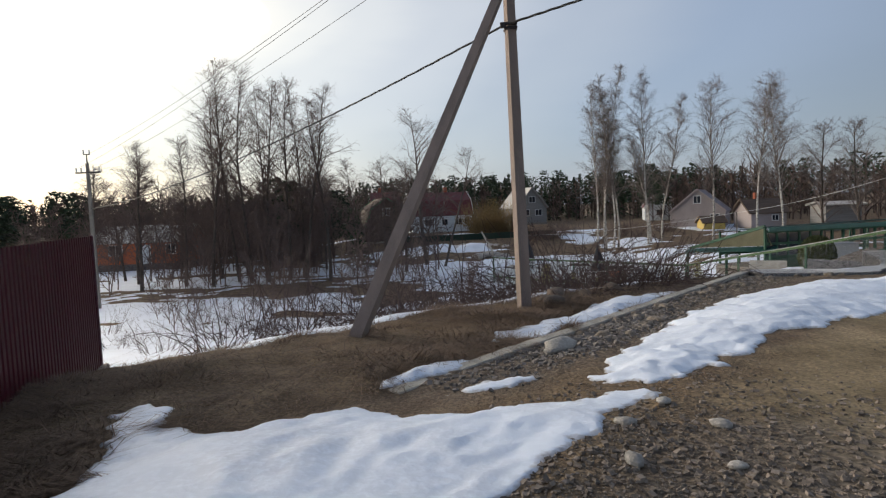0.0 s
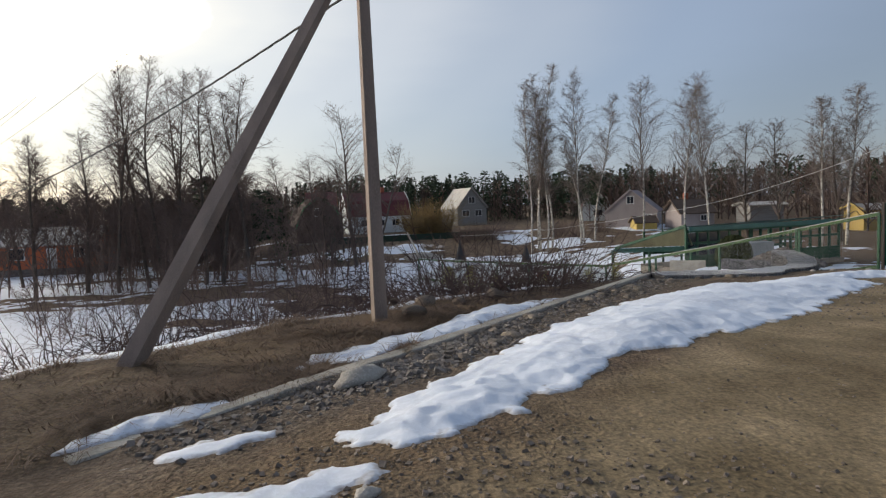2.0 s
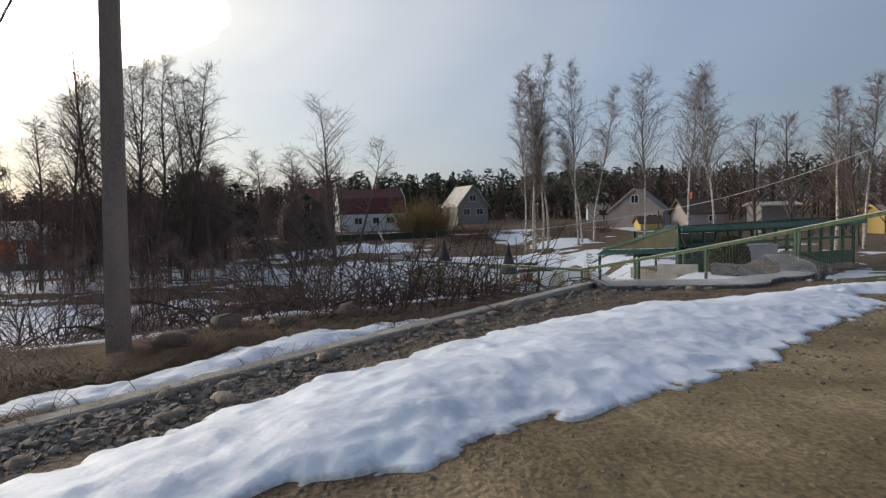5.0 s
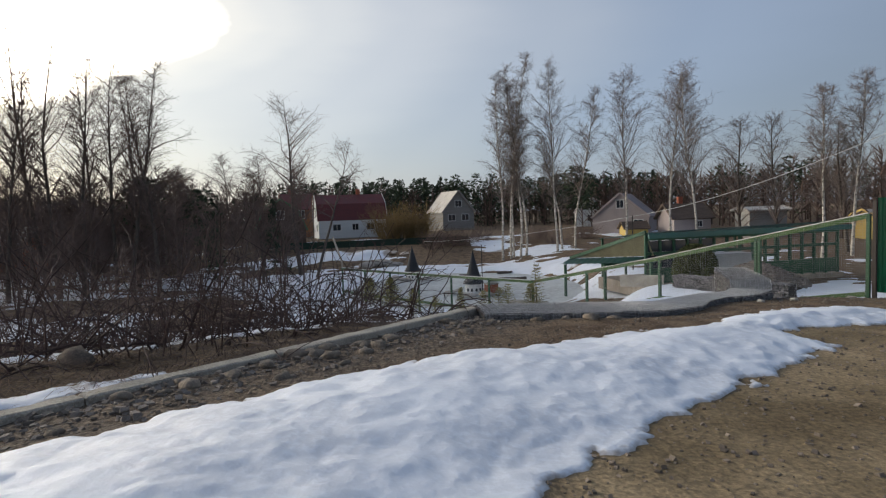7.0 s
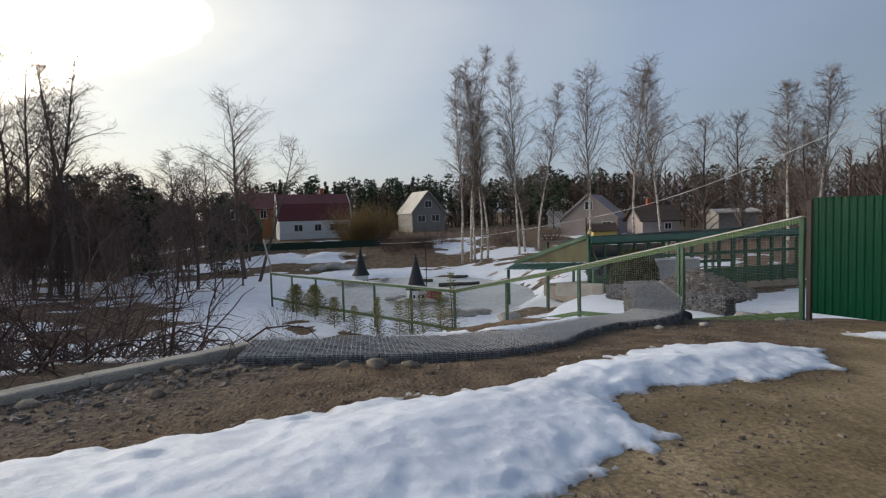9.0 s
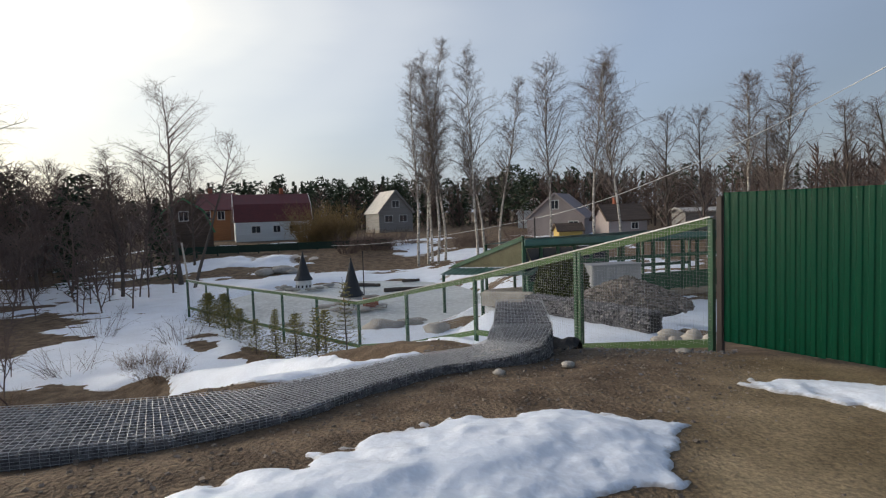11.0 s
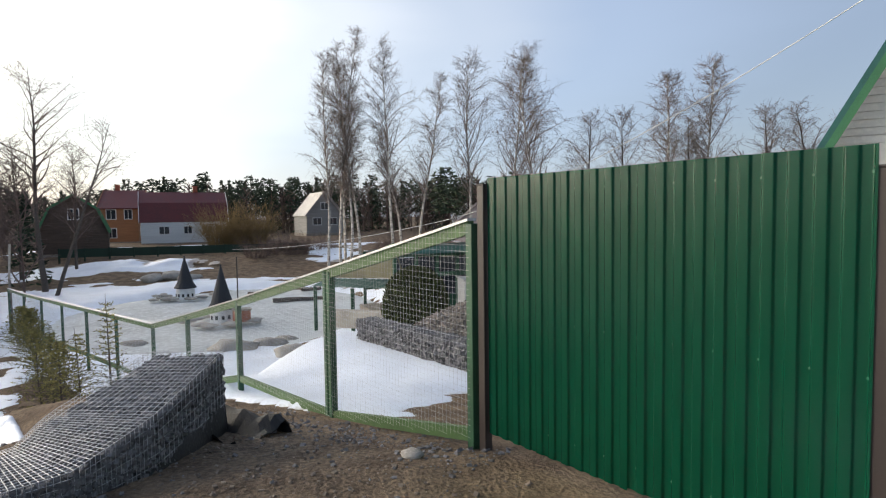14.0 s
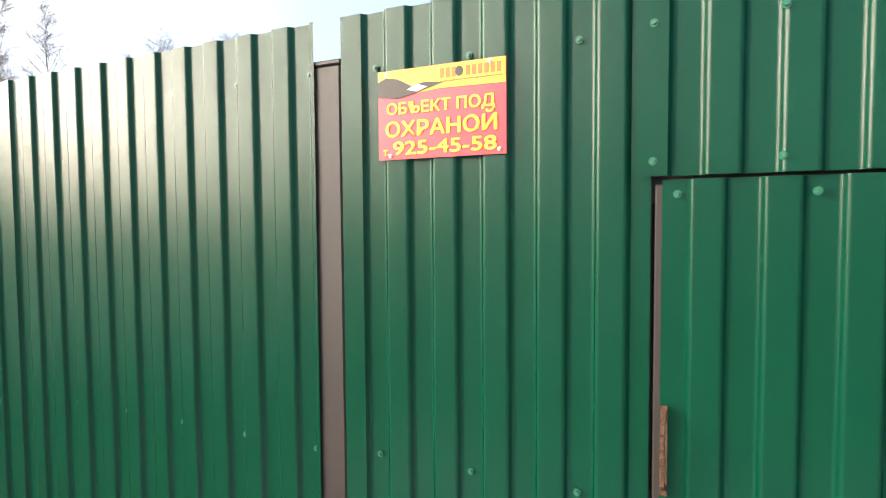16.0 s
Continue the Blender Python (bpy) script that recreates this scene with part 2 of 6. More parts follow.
def tubes(segs, sides=3):
    """Vertices and faces for a list of tapered tubes (p, q, rp, rq)."""
    a = np.array([[*p, *q, rp, rq] for p, q, rp, rq in segs], float)
    p, q, rp, rq = a[:, 0:3], a[:, 3:6], a[:, 6], a[:, 7]
    d = q - p
    d /= np.linalg.norm(d, axis=1, keepdims=True) + 1e-9
    ref = np.where(np.abs(d[:, 2:3]) > 0.9, np.array([[1.0, 0, 0]]), np.array([[0, 0, 1.0]]))
    u = np.cross(d, ref)
    u /= np.linalg.norm(u, axis=1, keepdims=True) + 1e-9
    w = np.cross(d, u)
    ang = np.arange(sides) * 2 * np.pi / sides
    ring = u[:, None, :] * np.cos(ang)[None, :, None] + w[:, None, :] * np.sin(ang)[None, :, None]
    lo = p[:, None, :] + ring * rp[:, None, None]
    hi = q[:, None, :] + ring * rq[:, None, None]
    verts = np.concatenate([lo, hi], 1).reshape(-1, 3)
    i = np.arange(sides)
    f = np.stack([i, (i + 1) % sides, sides + (i + 1) % sides, sides + i], -1)
    faces = (np.arange(len(a)) * 2 * sides)[:, None, None] + f[None]
    return verts, faces.reshape(-1, 4)


def fast_mesh(name, verts, faces, mat, smooth=False):
    verts, faces = np.asarray(verts, np.float32), np.asarray(faces, np.int32)
    n = faces.shape[1]
    me = bpy.data.meshes.new(name)
    me.vertices.add(len(verts))
    me.vertices.foreach_set("co", verts.ravel())
    me.loops.add(faces.size)
    me.loops.foreach_set("vertex_index", faces.ravel())
    me.polygons.add(len(faces))
    me.polygons.foreach_set("loop_start", np.arange(0, faces.size, n, dtype=np.int32))
    me.polygons.foreach_set("use_smooth", np.full(len(faces), smooth))
    me.update(calc_edges=True)
    me.materials.append(mat)
    return me


def tube_ob(name, segs, mat, parent=None, sides=3):
    ob = new(name, fast_mesh(name, *tubes(segs, sides), mat, True))
    ob.parent = parent
    return ob


def chain_ob(name, segs, mat, parent, sides=8):
    """One unbroken tube along a chain of segments."""
    v, f = tubes(segs, sides)
    v = v.reshape(len(segs), 2, sides, 3)
    rings = np.concatenate([v[:, 0], v[-1:, 1]], 0)
    i, j = np.arange(len(segs))[:, None], np.arange(sides)[None]
    q = np.stack([i * sides + j, i * sides + (j + 1) % sides, (i + 1) * sides + (j + 1) % sides, (i + 1) * sides + j], -1).reshape(-1, 4)
    ob = new(name, fast_mesh(name, rings.reshape(-1, 3), q, mat, True))
    ob.parent = parent
    return ob


# ---- the lie of the land: s runs along the road, u across it from the kerb ----
KX, KY, DX, DY = -1.35, 3.49, 0.6164, 0.7875


def su(x, y):
    return (x - KX) * DX + (y - KY) * DY, (x - KX) * DY - (y - KY) * DX


def xy(s, u):
    return KX + s * DX + u * DY, KY + s * DY - u * DX


def smooth(a, b, x):
    t = np.clip((x - a) / (b - a), 0, 1)
    return t * t * (3 - 2 * t)


def vnoise(x, y, seed=0):
    """Value noise on arrays, 0 to 1."""
    xi, yi = np.floor(x).astype(np.int64), np.floor(y).astype(np.int64)
    fx, fy = x - xi, y - yi
    fx, fy = fx * fx * (3 - 2 * fx), fy * fy * (3 - 2 * fy)

    def h(a, b):
        n = (a * 374761393 + b * 668265263 + seed * 974711) & 0x7FFFFFFF
        n = ((n ^ (n >> 13)) * 1274126177) & 0x7FFFFFFF
        return ((n ^ (n >> 16)) & 0xFFFF) / 65535.0

    return (h(xi, yi) * (1 - fx) + h(xi + 1, yi) * fx) * (1 - fy) + (h(xi, yi + 1) * (1 - fx) + h(xi + 1, yi + 1) * fx) * fy


def fbm(x, y, seed=0, octaves=4):
    v, a, tot = 0, 1.0, 0.0
    for o in range(octaves):
        v = v + a * vnoise(x * 2 ** o, y * 2 ** o, seed + o)
        tot, a = tot + a, a * 0.5
    return v / tot


def ground(x, y, rough=True):
    x, y = np.asarray(x, float), np.asarray(y, float)
    s, u = su(x, y)
    road = np.interp(s, [-30, -6, 0, 2.4, 5, 7, 10, 15, 18, 21, 24, 27, 31, 36, 60], [1.2, 0.85, 0.62, 0.51, 0.44, 0.36, 0.2, -0.05, -0.25, -0.52, -1.1, -1.5, -2.0, -2.2, -2.4])
    edge = np.interp(s, [-30, -5, 0, 3.3, 8, 13.4, 17, 20, 22, 25, 30, 60], [0.9, 0.5, 0.35, 0.22, 0.14, -0.02, -0.3, -0.75, -1.2, -1.7, -2.2, -2.5])
    a = np.clip(u / (2.5 + np.clip(s - 18, 0, 3)), 0, 1)
    z = edge * (1 - a) + road * a
    start = np.interp(s, [-4, 4, 8, 12, 14, 15.5, 17, 18.5, 20, 21.5], [-2.6, -2.6, -1.6, -0.5, 0.6, 1.4, 1.85, 2.0, 1.2, -0.5])
    v = np.clip(start - u, 0, None)
    z = z - 3.2 * (1 - np.exp(-v * v / (v + 1.5) / 9.5))
    z = z - 0.5 * smooth(0, 1.6, v) * smooth(13.8, 15.2, s) * smooth(21.3, 20, s)
    floor_z = -3.2 + 1.7 * smooth(59, 80, y) * smooth(-30, -14, x) + 0.9 * smooth(12, 20, x) * smooth(80, 55, y)
    floor_z = floor_z + 0.9 * np.exp(-((x - 1) / 10) ** 2 - ((y - 64.5) / 3.5) ** 2) * (0.5 + 0.9 * fbm(x * 0.5, y * 0.5, 91, 3))
    far = smooth(28, 46, np.hypot(x - 8, y - 4))
    z = np.maximum(z, floor_z) * (1 - far) + floor_z * far + 0.0
    pond = smooth(1.25, 0.85, np.hypot((x - 8.5) / 7.5, (y - 43.5) / 9.0))
    z = z * (1 - pond) + np.minimum(z, -3.8) * pond
    t_w = np.clip(((x - 14.87) * 1.98 - (y - 25.3) * 3.4) / 15.48, 0, 1)
    z = z + (np.maximum(z, -1.42) - z) * smooth(2.6, 0.7, np.hypot(x - 14.87 - 1.98 * t_w, y - 25.3 + 3.4 * t_w))
    g_line = np.interp(s, [13.0, 13.6, 14.2, 14.9, 15.7, 16.6, 17.6, 18.5, 20.4], [0.3, 0.95, 1.6, 2.1, 2.42, 2.58, 2.78, 3.05, 2.3])
    z = z - 0.06 * smooth(12.6, 13.4, s) * smooth(20.3, 18.5, s) * smooth(1.3, 0.55, np.abs(u - g_line))
    if rough:
        near = smooth(60, 15, np.hypot(x - 8, y - 8))
        on_road = smooth(1.5, 4.0, u)
        z = z + near * ((0.09 + 0.12 * smooth(-0.3, -1.2, u)) * (1 - 0.8 * on_road) * (fbm(x * 0.9, y * 0.9, 5) - 0.5) + 0.05 * (1 - 0.7 * on_road) * (fbm(x * 5, y * 5, 9, 3) - 0.5))
        z = z + (1 - near) * 0.35 * (fbm(x * 0.18, y * 0.18, 7) - 0.5)
    return z


def gz(x, y):
    return float(ground(np.array([x]), np.array([y]))[0])


def bank_edges(s):
    inner = np.interp(s, [1.1, 2.4, 4, 6, 8.8, 10.5, 12, 13.2, 15, 16.1, 16.8, 17.1], [1.6, 1.25, 1.1, 1.05, 1.25, 1.85, 2.55, 3.2, 3.55, 3.8, 4.45, 4.9])
    outer = np.interp(s, [0.7, 1.25, 2.3, 4, 4.6, 6, 7, 8.4, 10, 11.5, 12.9, 13.4, 14, 14.5, 15.8, 17.5], [2.0, 2.35, 2.5, 2.65, 3.0, 3.35, 3.75, 4.0, 4.15, 4.4, 4.65, 4.2, 4.4, 4.8, 5.5, 5.2])
    return inner, outer


def blob(s, u, s0, u0, a, b, turn=0.0):
    c, n = math.cos(turn), math.sin(turn)
    p, q = (s - s0) * c + (u - u0) * n, -(s - s0) * n + (u - u0) * c
    return 1 - np.hypot(p / a, q / b)


def snow_depth(x, y):
    """Depth of the old snow that lies along the road and in the hollow; below nothing where it has melted."""
    s, u = su(x, y)
    inner, outer = bank_edges(s)
    wob = 0.36 * (fbm(s * 2.2, u * 2.2, 31, 4) - 0.5) + 0.34 * (fbm(s * 5.0, u * 6.5, 37, 5) - 0.5)
    d = np.minimum(np.minimum(u - inner, outer - u), np.minimum(s - 0.9, 16.95 - s)) + wob
    # the patch at the start of the kerb, and small remains
    for s0, u0, a, b, t in ((0.55, 0.85, 0.42, 0.16, 0.4), (0.6, -0.2, 0.75, 0.15, 0.05),
                            (5.7, -0.44, 2.9, 0.36, 0.03), (3.4, -0.62, 0.6, 0.2, 0.2), (18.8, 6.85, 0.52, 1.35, 0.0), (18.4, 8.6, 0.9, 1.4, 0.2), (0.1, 2.1, 0.35, 0.16, 0.2)):
        d = np.maximum(d, blob(s, u, s0, u0, a, b, t) * min(a, b) + wob * 0.8)
    far_edge = np.interp(u, [-1.45, -1.2, -0.8, -0.3, 0, 0.25, 0.85, 1.3, 1.6, 1.9, 2.3, 2.5], [-1.75, -1.65, -1.95, -1.85, -1.4, -0.65, -0.75, -0.5, -0.05, -0.05, -0.35, -0.9])
    near_edge = np.interp(u, [-1.45, -0.6, 0.0, 0.5, 2.2], [-1.95, -2.35, -2.8, -3.6, -3.9])
    d = np.maximum(d, np.minimum(np.minimum(far_edge - s, s - near_edge), np.minimum(u + 1.45, 2.35 - u)) + wob * 0.7 + 0.04)
    # the hollow
    k = fbm(x * 0.16, y * 0.16, 51, 5) + 0.36 * (fbm(x * 0.55, y * 0.95, 57, 4) - 0.5)
    valley = smooth(-2.7, -4.2, u - np.interp(s, [6.5, 8, 10.5, 14.5, 16, 17, 19.5], [0, 1.4, 2.0, 3.6, 5.0, 5.8, 6.4])) * smooth(3.0, 6.0, y)
    open_slope = smooth(16, 11, s) * smooth(46, 36, y) * smooth(-24, -15, x)
    thr = 0.455 - 0.2 * open_slope * (0.85 + 0.15 * smooth(9, 5, s)) + 0.10 * smooth(26, 34, y) * smooth(-1, 5, x) - 0.05 * np.exp(-((x + 2) / 6) ** 2 - ((y - 19) / 7) ** 2) - 0.05 * smooth(12, 22, s) - 0.35 * np.exp(-((x - 6.5) / 3.5) ** 2 - ((y - 21) / 3.5) ** 2)
    thr = thr - 0.22 * np.exp(-((x - 7) / 13) ** 2 - ((y - 47) / 11) ** 2) - 0.45 * np.exp(-((x - 14) / 4) ** 2 - ((y - 25.5) / 4) ** 2)
    thr = thr + 0.35 * np.exp(-((x - 2) / 8) ** 2 - ((y - 64.5) / 4) ** 2) + 0.3 * np.exp(-((x - 19) / 3.5) ** 2 - ((y - 20) / 2.5) ** 2)
    thr = thr - 0.4 * np.exp(-((x - 9.0) / 1.7) ** 2 - ((y - 18.8) / 1.9) ** 2) + 0.3 * np.exp(-((x - 6.8) / 1.3) ** 2 - ((y - 17.2) / 1.6) ** 2)
    for bx_, by_, rx_, ry_, amount in ((4.6, 23.2, 1.3, 2.4, 0.35), (8.1, 16.3, 1.2, 1.5, 0.8), (-4.5, 32.5, 4.0, 2.6, 0.22), (11.9, 17.6, 0.6, 1.2, 0.75), (11.2, 20.6, 0.7, 2.4, 0.7), (-6.0, 45.0, 3.5, 3.0, 0.2), (-3.0, 37.0, 4.0, 7.5, 0.22)):
        thr = thr + amount * np.exp(-((x - bx_) / rx_) ** 2 - ((y - by_) / ry_) ** 2)
    t_b = np.clip(((x - 10.2) * -12.0 + (y - 17.0) * 27.6) / 905.8, 0, 1)
    thr = thr - 0.35 * smooth(1.8, 0.8, np.hypot(x - 10.2 + 12.0 * t_b, y - 17.0 - 27.6 * t_b))
    thr = thr - 0.4 * np.exp(-((x - 10.5) / 3.5) ** 2 - ((y - 31.5) / 3.0) ** 2)
    t_g = np.clip(((x - 14.9) * -6.0 + (y - 16.5) * 8.0) / 100.0, 0, 1)
    thr = thr + 0.7 * smooth(1.35, 0.75, np.hypot(x - 14.9 + 6.0 * t_g, y - 16.5 - 8.0 * t_g))
    t_f = np.clip(((x - 9.6) * -6.0 + (y - 25.0) * 8.3) / (36.0 + 68.9), 0, 1)
    thr = thr + 0.6 * smooth(1.5, 0.6, np.hypot(x - 9.3 + 6.0 * t_f, y - 24.6 - 8.3 * t_f))
    hollow = (k - thr) * 2.2 * valley - (1 - valley) * 0.6
    yard = smooth(21.6, 22.6, s) * smooth(-8, -3, u) * smooth(60, 50, y)
    hollow = np.maximum(hollow, (k - thr) * 2.0 * yard - (1 - yard) * 0.6)
    d = np.maximum(d, np.minimum(hollow, 0.35))
    return d


def depth_to_height(d, x, y):
    h = 0.022 * smooth(0, 0.03, d) + 0.15 * np.tanh(np.clip(d, 0, None) * 1.15) + np.clip(d, None, 0) * 0.5 - 0.012
    s, u = su(x, y)
    lumps = 0.085 * (fbm(x * 0.9, y * 0.9, 71, 3) - 0.5) + 0.02 * (fbm(s * 2.2, u * 5.5, 75, 4) - 0.5) + 0.022 * (fbm(x * 12, y * 12, 77, 3) - 0.5)
    return h + lumps * smooth(0, 0.25, d)


def ground_material():
    m = bpy.data.materials.new("ground_soil")
    m.use_nodes = True
    n, k = m.node_tree.nodes, m.node_tree.links
    b = n["Principled BSDF"]
    b.inputs["Roughness"].default_value = 0.95
    b.inputs["Specular IOR Level"].default_value = 0.2
    co = n.new("ShaderNodeTexCoord")
    att = n.new("ShaderNodeVertexColor")
    att.layer_name = "zone"
    sp = n.new("ShaderNodeSeparateColor")
    k.new(att.outputs["Color"], sp.inputs[0])

    def noise_ramp(scale, c0, c1, detail=6, lo=0.35, hi=0.65, mapscale=None):
        t = n.new("ShaderNodeTexNoise")
        t.inputs["Scale"].default_value, t.inputs["Detail"].default_value = scale, detail
        if mapscale:
            mp = n.new("ShaderNodeMapping")
            mp.inputs["Scale"].default_value = mapscale
            mp.inputs["Rotation"].default_value = (0, 0, radians(22))
            k.new(co.outputs["Object"], mp.inputs[0])
            k.new(mp.outputs[0], t.inputs["Vector"])
        else:
            k.new(co.outputs["Object"], t.inputs["Vector"])
        r = n.new("ShaderNodeValToRGB")
        r.color_ramp.elements[0].position, r.color_ramp.elements[1].position = lo, hi
        r.color_ramp.elements[0].color, r.color_ramp.elements[1].color = (*c0, 1), (*c1, 1)
        k.new(t.outputs[0], r.inputs[0])
        return r.outputs[0], t.outputs[0]

    def mixed(f, a, c, mode="MIX"):
        x = n.new("ShaderNodeMix")
        x.data_type, x.blend_type = "RGBA", mode
        if hasattr(f, "links"):
            k.new(f, x.inputs[0])
        else:
            x.inputs[0].default_value = f
        k.new(a, x.inputs[6])
        k.new(c, x.inputs[7])
        return x.outputs[2]

    soil, soil_h = noise_ramp(2.2, (0.098, 0.068, 0.046), (0.205, 0.148, 0.10))
    fine, fine_h = noise_ramp(28, (0.55, 0.55, 0.55), (1.25, 1.22, 1.15), 5)
    sand, _ = noise_ramp(1.1, (0.205, 0.158, 0.094), (0.33, 0.26, 0.165))
    ruts, ruts_h = noise_ramp(2.4, (0.68, 0.66, 0.63), (1.15, 1.14, 1.12), 5, 0.32, 0.68, (3.4, 0.5, 1))
    sand = mixed(0.4, sand, ruts, "MULTIPLY")
    damp, _ = noise_ramp(0.55, (0.72, 0.70, 0.66), (1.1, 1.1, 1.1), 5, 0.38, 0.6)
    sand = mixed(0.8, sand, damp, "MULTIPLY")
    speck, _ = noise_ramp(75, (0.62, 0.60, 0.58), (1.22, 1.2, 1.18), 3, 0.3, 0.7)
    sand = mixed(0.6, sand, speck, "MULTIPLY")
    gravel, gravel_h = noise_ramp(14, (0.075, 0.06, 0.048), (0.20, 0.165, 0.135))
    straw, _ = noise_ramp(3.5, (0.12, 0.078, 0.045), (0.25, 0.175, 0.095), 6, 0.3, 0.7)
    c = mixed(sp.outputs["Red"], soil, sand)
    c = mixed(sp.outputs["Green"], c, gravel)
    c = mixed(sp.outputs["Blue"], c, straw)
    c = mixed(0.75, c, fine, "MULTIPLY")
    k.new(c, b.inputs["Base Color"])
    vor = n.new("ShaderNodeTexVoronoi")
    vor.inputs["Scale"].default_value = 30
    k.new(co.outputs["Object"], vor.inputs["Vector"])
    add = n.new("ShaderNodeMath")
    add.operation = "MULTIPLY_ADD"
    add.inputs[1].default_value = -0.35
    k.new(vor.outputs["Distance"], add.inputs[0])
    k.new(fine_h, add.inputs[2])
    bp = n.new("ShaderNodeBump")
    bp.inputs["Strength"].default_value, bp.inputs["Distance"].default_value = 0.75, 0.045
    calm = n.new("ShaderNodeMapRange")
    calm.inputs["To Min"].default_value, calm.inputs["To Max"].default_value = 0.85, 0.3
    k.new(sp.outputs["Red"], calm.inputs["Value"])
    k.new(calm.outputs[0], bp.inputs["Strength"])
    rut = n.new("ShaderNodeMath")
    rut.operation = "MULTIPLY_ADD"
    rut.inputs[1].default_value = 1.1
    k.new(ruts_h, rut.inputs[0])
    k.new(add.outputs[0], rut.inputs[2])
    k.new(rut.outputs[0], bp.inputs["Height"])
    k.new(bp.outputs[0], b.inputs["Normal"])
    return m


def lines(lo, hi, a, b, step, grow=1.14):
    """Grid lines: even between a and b, then ever wider out to lo and hi."""
    v = list(np.arange(a, b, step))
    w = step
    while v[-1] < hi:
        w *= grow
        v.append(v[-1] + w)
    w, front = step, [a]
    while front[-1] > lo:
        w *= grow
        front.append(front[-1] - w)
    return np.array(front[::-1][:-1] + v)


gx, gy = np.meshgrid(lines(-1500, 1500, -9, 19, 0.1), lines(-1200, 2200, -4, 26, 0.1))
gzz = ground(gx, gy)
ground_ob, used = grid_mesh("ground", gx, gy, gzz, None, ground_material())
tagged(ground_ob, "bare brown early-spring earth with sandy road, gravel and dead grass", "ground", kind="structure")
s_, u_ = su(gx, gy)
_, out_ = bank_edges(s_)
wob_ = 1.2 * (fbm(gx * 0.8, gy * 0.8, 13) - 0.5)
zone = np.zeros(gx.shape + (4,))
zone[..., 3] = 1
zone[..., 0] = smooth(-0.5, 0.5, u_ - np.maximum(out_, 3.2) + 0.25 + wob_) * smooth(-3, 0, s_ + (u_ - 4) * 0.6) * smooth(22.5, 21, s_ + 0.2 * u_) * (1 - 0.75 * smooth(15.5, 17.5, s_) * smooth(6.2, 4.4, u_ + wob_ * 0.6))
zone[..., 1] = np.clip(smooth(-0.25, 0.15, u_ + wob_ * 0.1) * smooth(1.9, 0.9, u_ + wob_ * 0.6) * smooth(-0.8, 0.8, s_) * smooth(15.5, 13, s_)
                       + smooth(1.5, 2.6, u_ + wob_) * smooth(1.2, -0.4, s_ + wob_) + 0.7 * np.exp(-((s_ - 20.5) / 1.3) ** 2 - ((u_ - 3.2) / 1.5) ** 2), 0, 1) * (0.75 + 0.5 * (fbm(gx * 3, gy * 3, 17) - 0.5))
zone[..., 2] = np.clip(smooth(0.1, -0.4, u_ + 0.3 * wob_) * smooth(9.5, 6.5, s_) * (0.35 + 0.9 * (fbm(gx * 0.6, gy * 0.6, 19) - 0.4)) + 0.55 * smooth(0.8, 1.4, u_) * smooth(3.3, 2.4, u_) * smooth(2.4, 0.6, s_), 0, 1)
col = ground_ob.data.color_attributes.new("zone", "FLOAT_COLOR", "POINT")
col.data.foreach_set("color", zone.reshape(-1, 4)[used].astype(np.float32).ravel())

# ---- snow ----


def snow_sheet(name, label, x0, x1, y0, y1, step, near):
    sx, sy = np.meshgrid(np.arange(x0, x1, step), np.arange(y0, y1, step))
    d = snow_depth(sx, sy)
    s, u = su(sx, sy)
    inside = (s > -4.5) & (s < 21.0) & (u > -2.6) & (u < 11)
    core = (s > -4.0) & (s < 20.5) & (u > -2.1) & (u < 10.5)
    d = np.where(inside if near else ~core, d, -1)
    z = ground(sx, sy) + depth_to_height(d, sx, sy)
    k = (d[:-1, :-1] > -0.12) | (d[1:, 1:] > -0.12) | (d[:-1, 1:] > -0.12) | (d[1:, :-1] > -0.12)
    k &= (np.minimum(np.minimum(d[:-1, :-1], d[1:, 1:]), np.minimum(d[:-1, 1:], d[1:, :-1])) > -0.9)
    ob, kept = grid_mesh(name, sx, sy, z, k, M_SNOW)
    thin = (smooth(0.10, -0.03, d) if near else smooth(0.03, -0.03, d)).reshape(-1)[kept]
    tone = ob.data.color_attributes.new("thin", "FLOAT_COLOR", "POINT")
    tone.data.foreach_set("color", np.stack([thin, thin, thin, np.ones_like(thin)], -1).astype(np.float32).ravel())
    return tagged(ob, label, "snow", kind="stuff")


snow_sheet("snow_bank", "melting bank of old crusted white snow along the road", -6, 22, -3, 22, 0.035, True)
snow_sheet("snow_patches", "patchy melting snow lying in the hollow", -46, 36, 3, 78, 0.22, False)

# ---- the kerb: precast concrete lengths laid end to end ----
kerb = thing("kerb", "weathered pale concrete kerb set along gravel edge", "kerb", kind="structure")
for i in range(7):
    s0, s1 = -0.05 + i * 1.93, -0.05 + (i + 1) * 1.93 - 0.012
    (xa, ya), (xb, yb) = xy(s0, 0.0), xy(s1, 0.0)
    za, zb = (float(np.interp(s, [0, 1.0, 3.3, 8, 13.5], [0.345, 0.365, 0.29, 0.20, 0.07])) for s in (s0, s1))
    bm = bmesh.new()
    beam(bm, (xa, ya, za - 0.14), (xb, yb, zb - 0.14), 0.19, 0.28, 0.015)
    bmesh.ops.subdivide_edges(bm, edges=[e for e in bm.edges if e.calc_length() > 1], cuts=12)
    for v in bm.verts:
        v.co += Vector((noise.noise(v.co * 4), noise.noise(v.co * 4 + Vector((9, 0, 0))), noise.noise(v.co * 5))) * 0.012
    part("kerbstone", bm, M_KERB, kerb)


# ---- stones ----


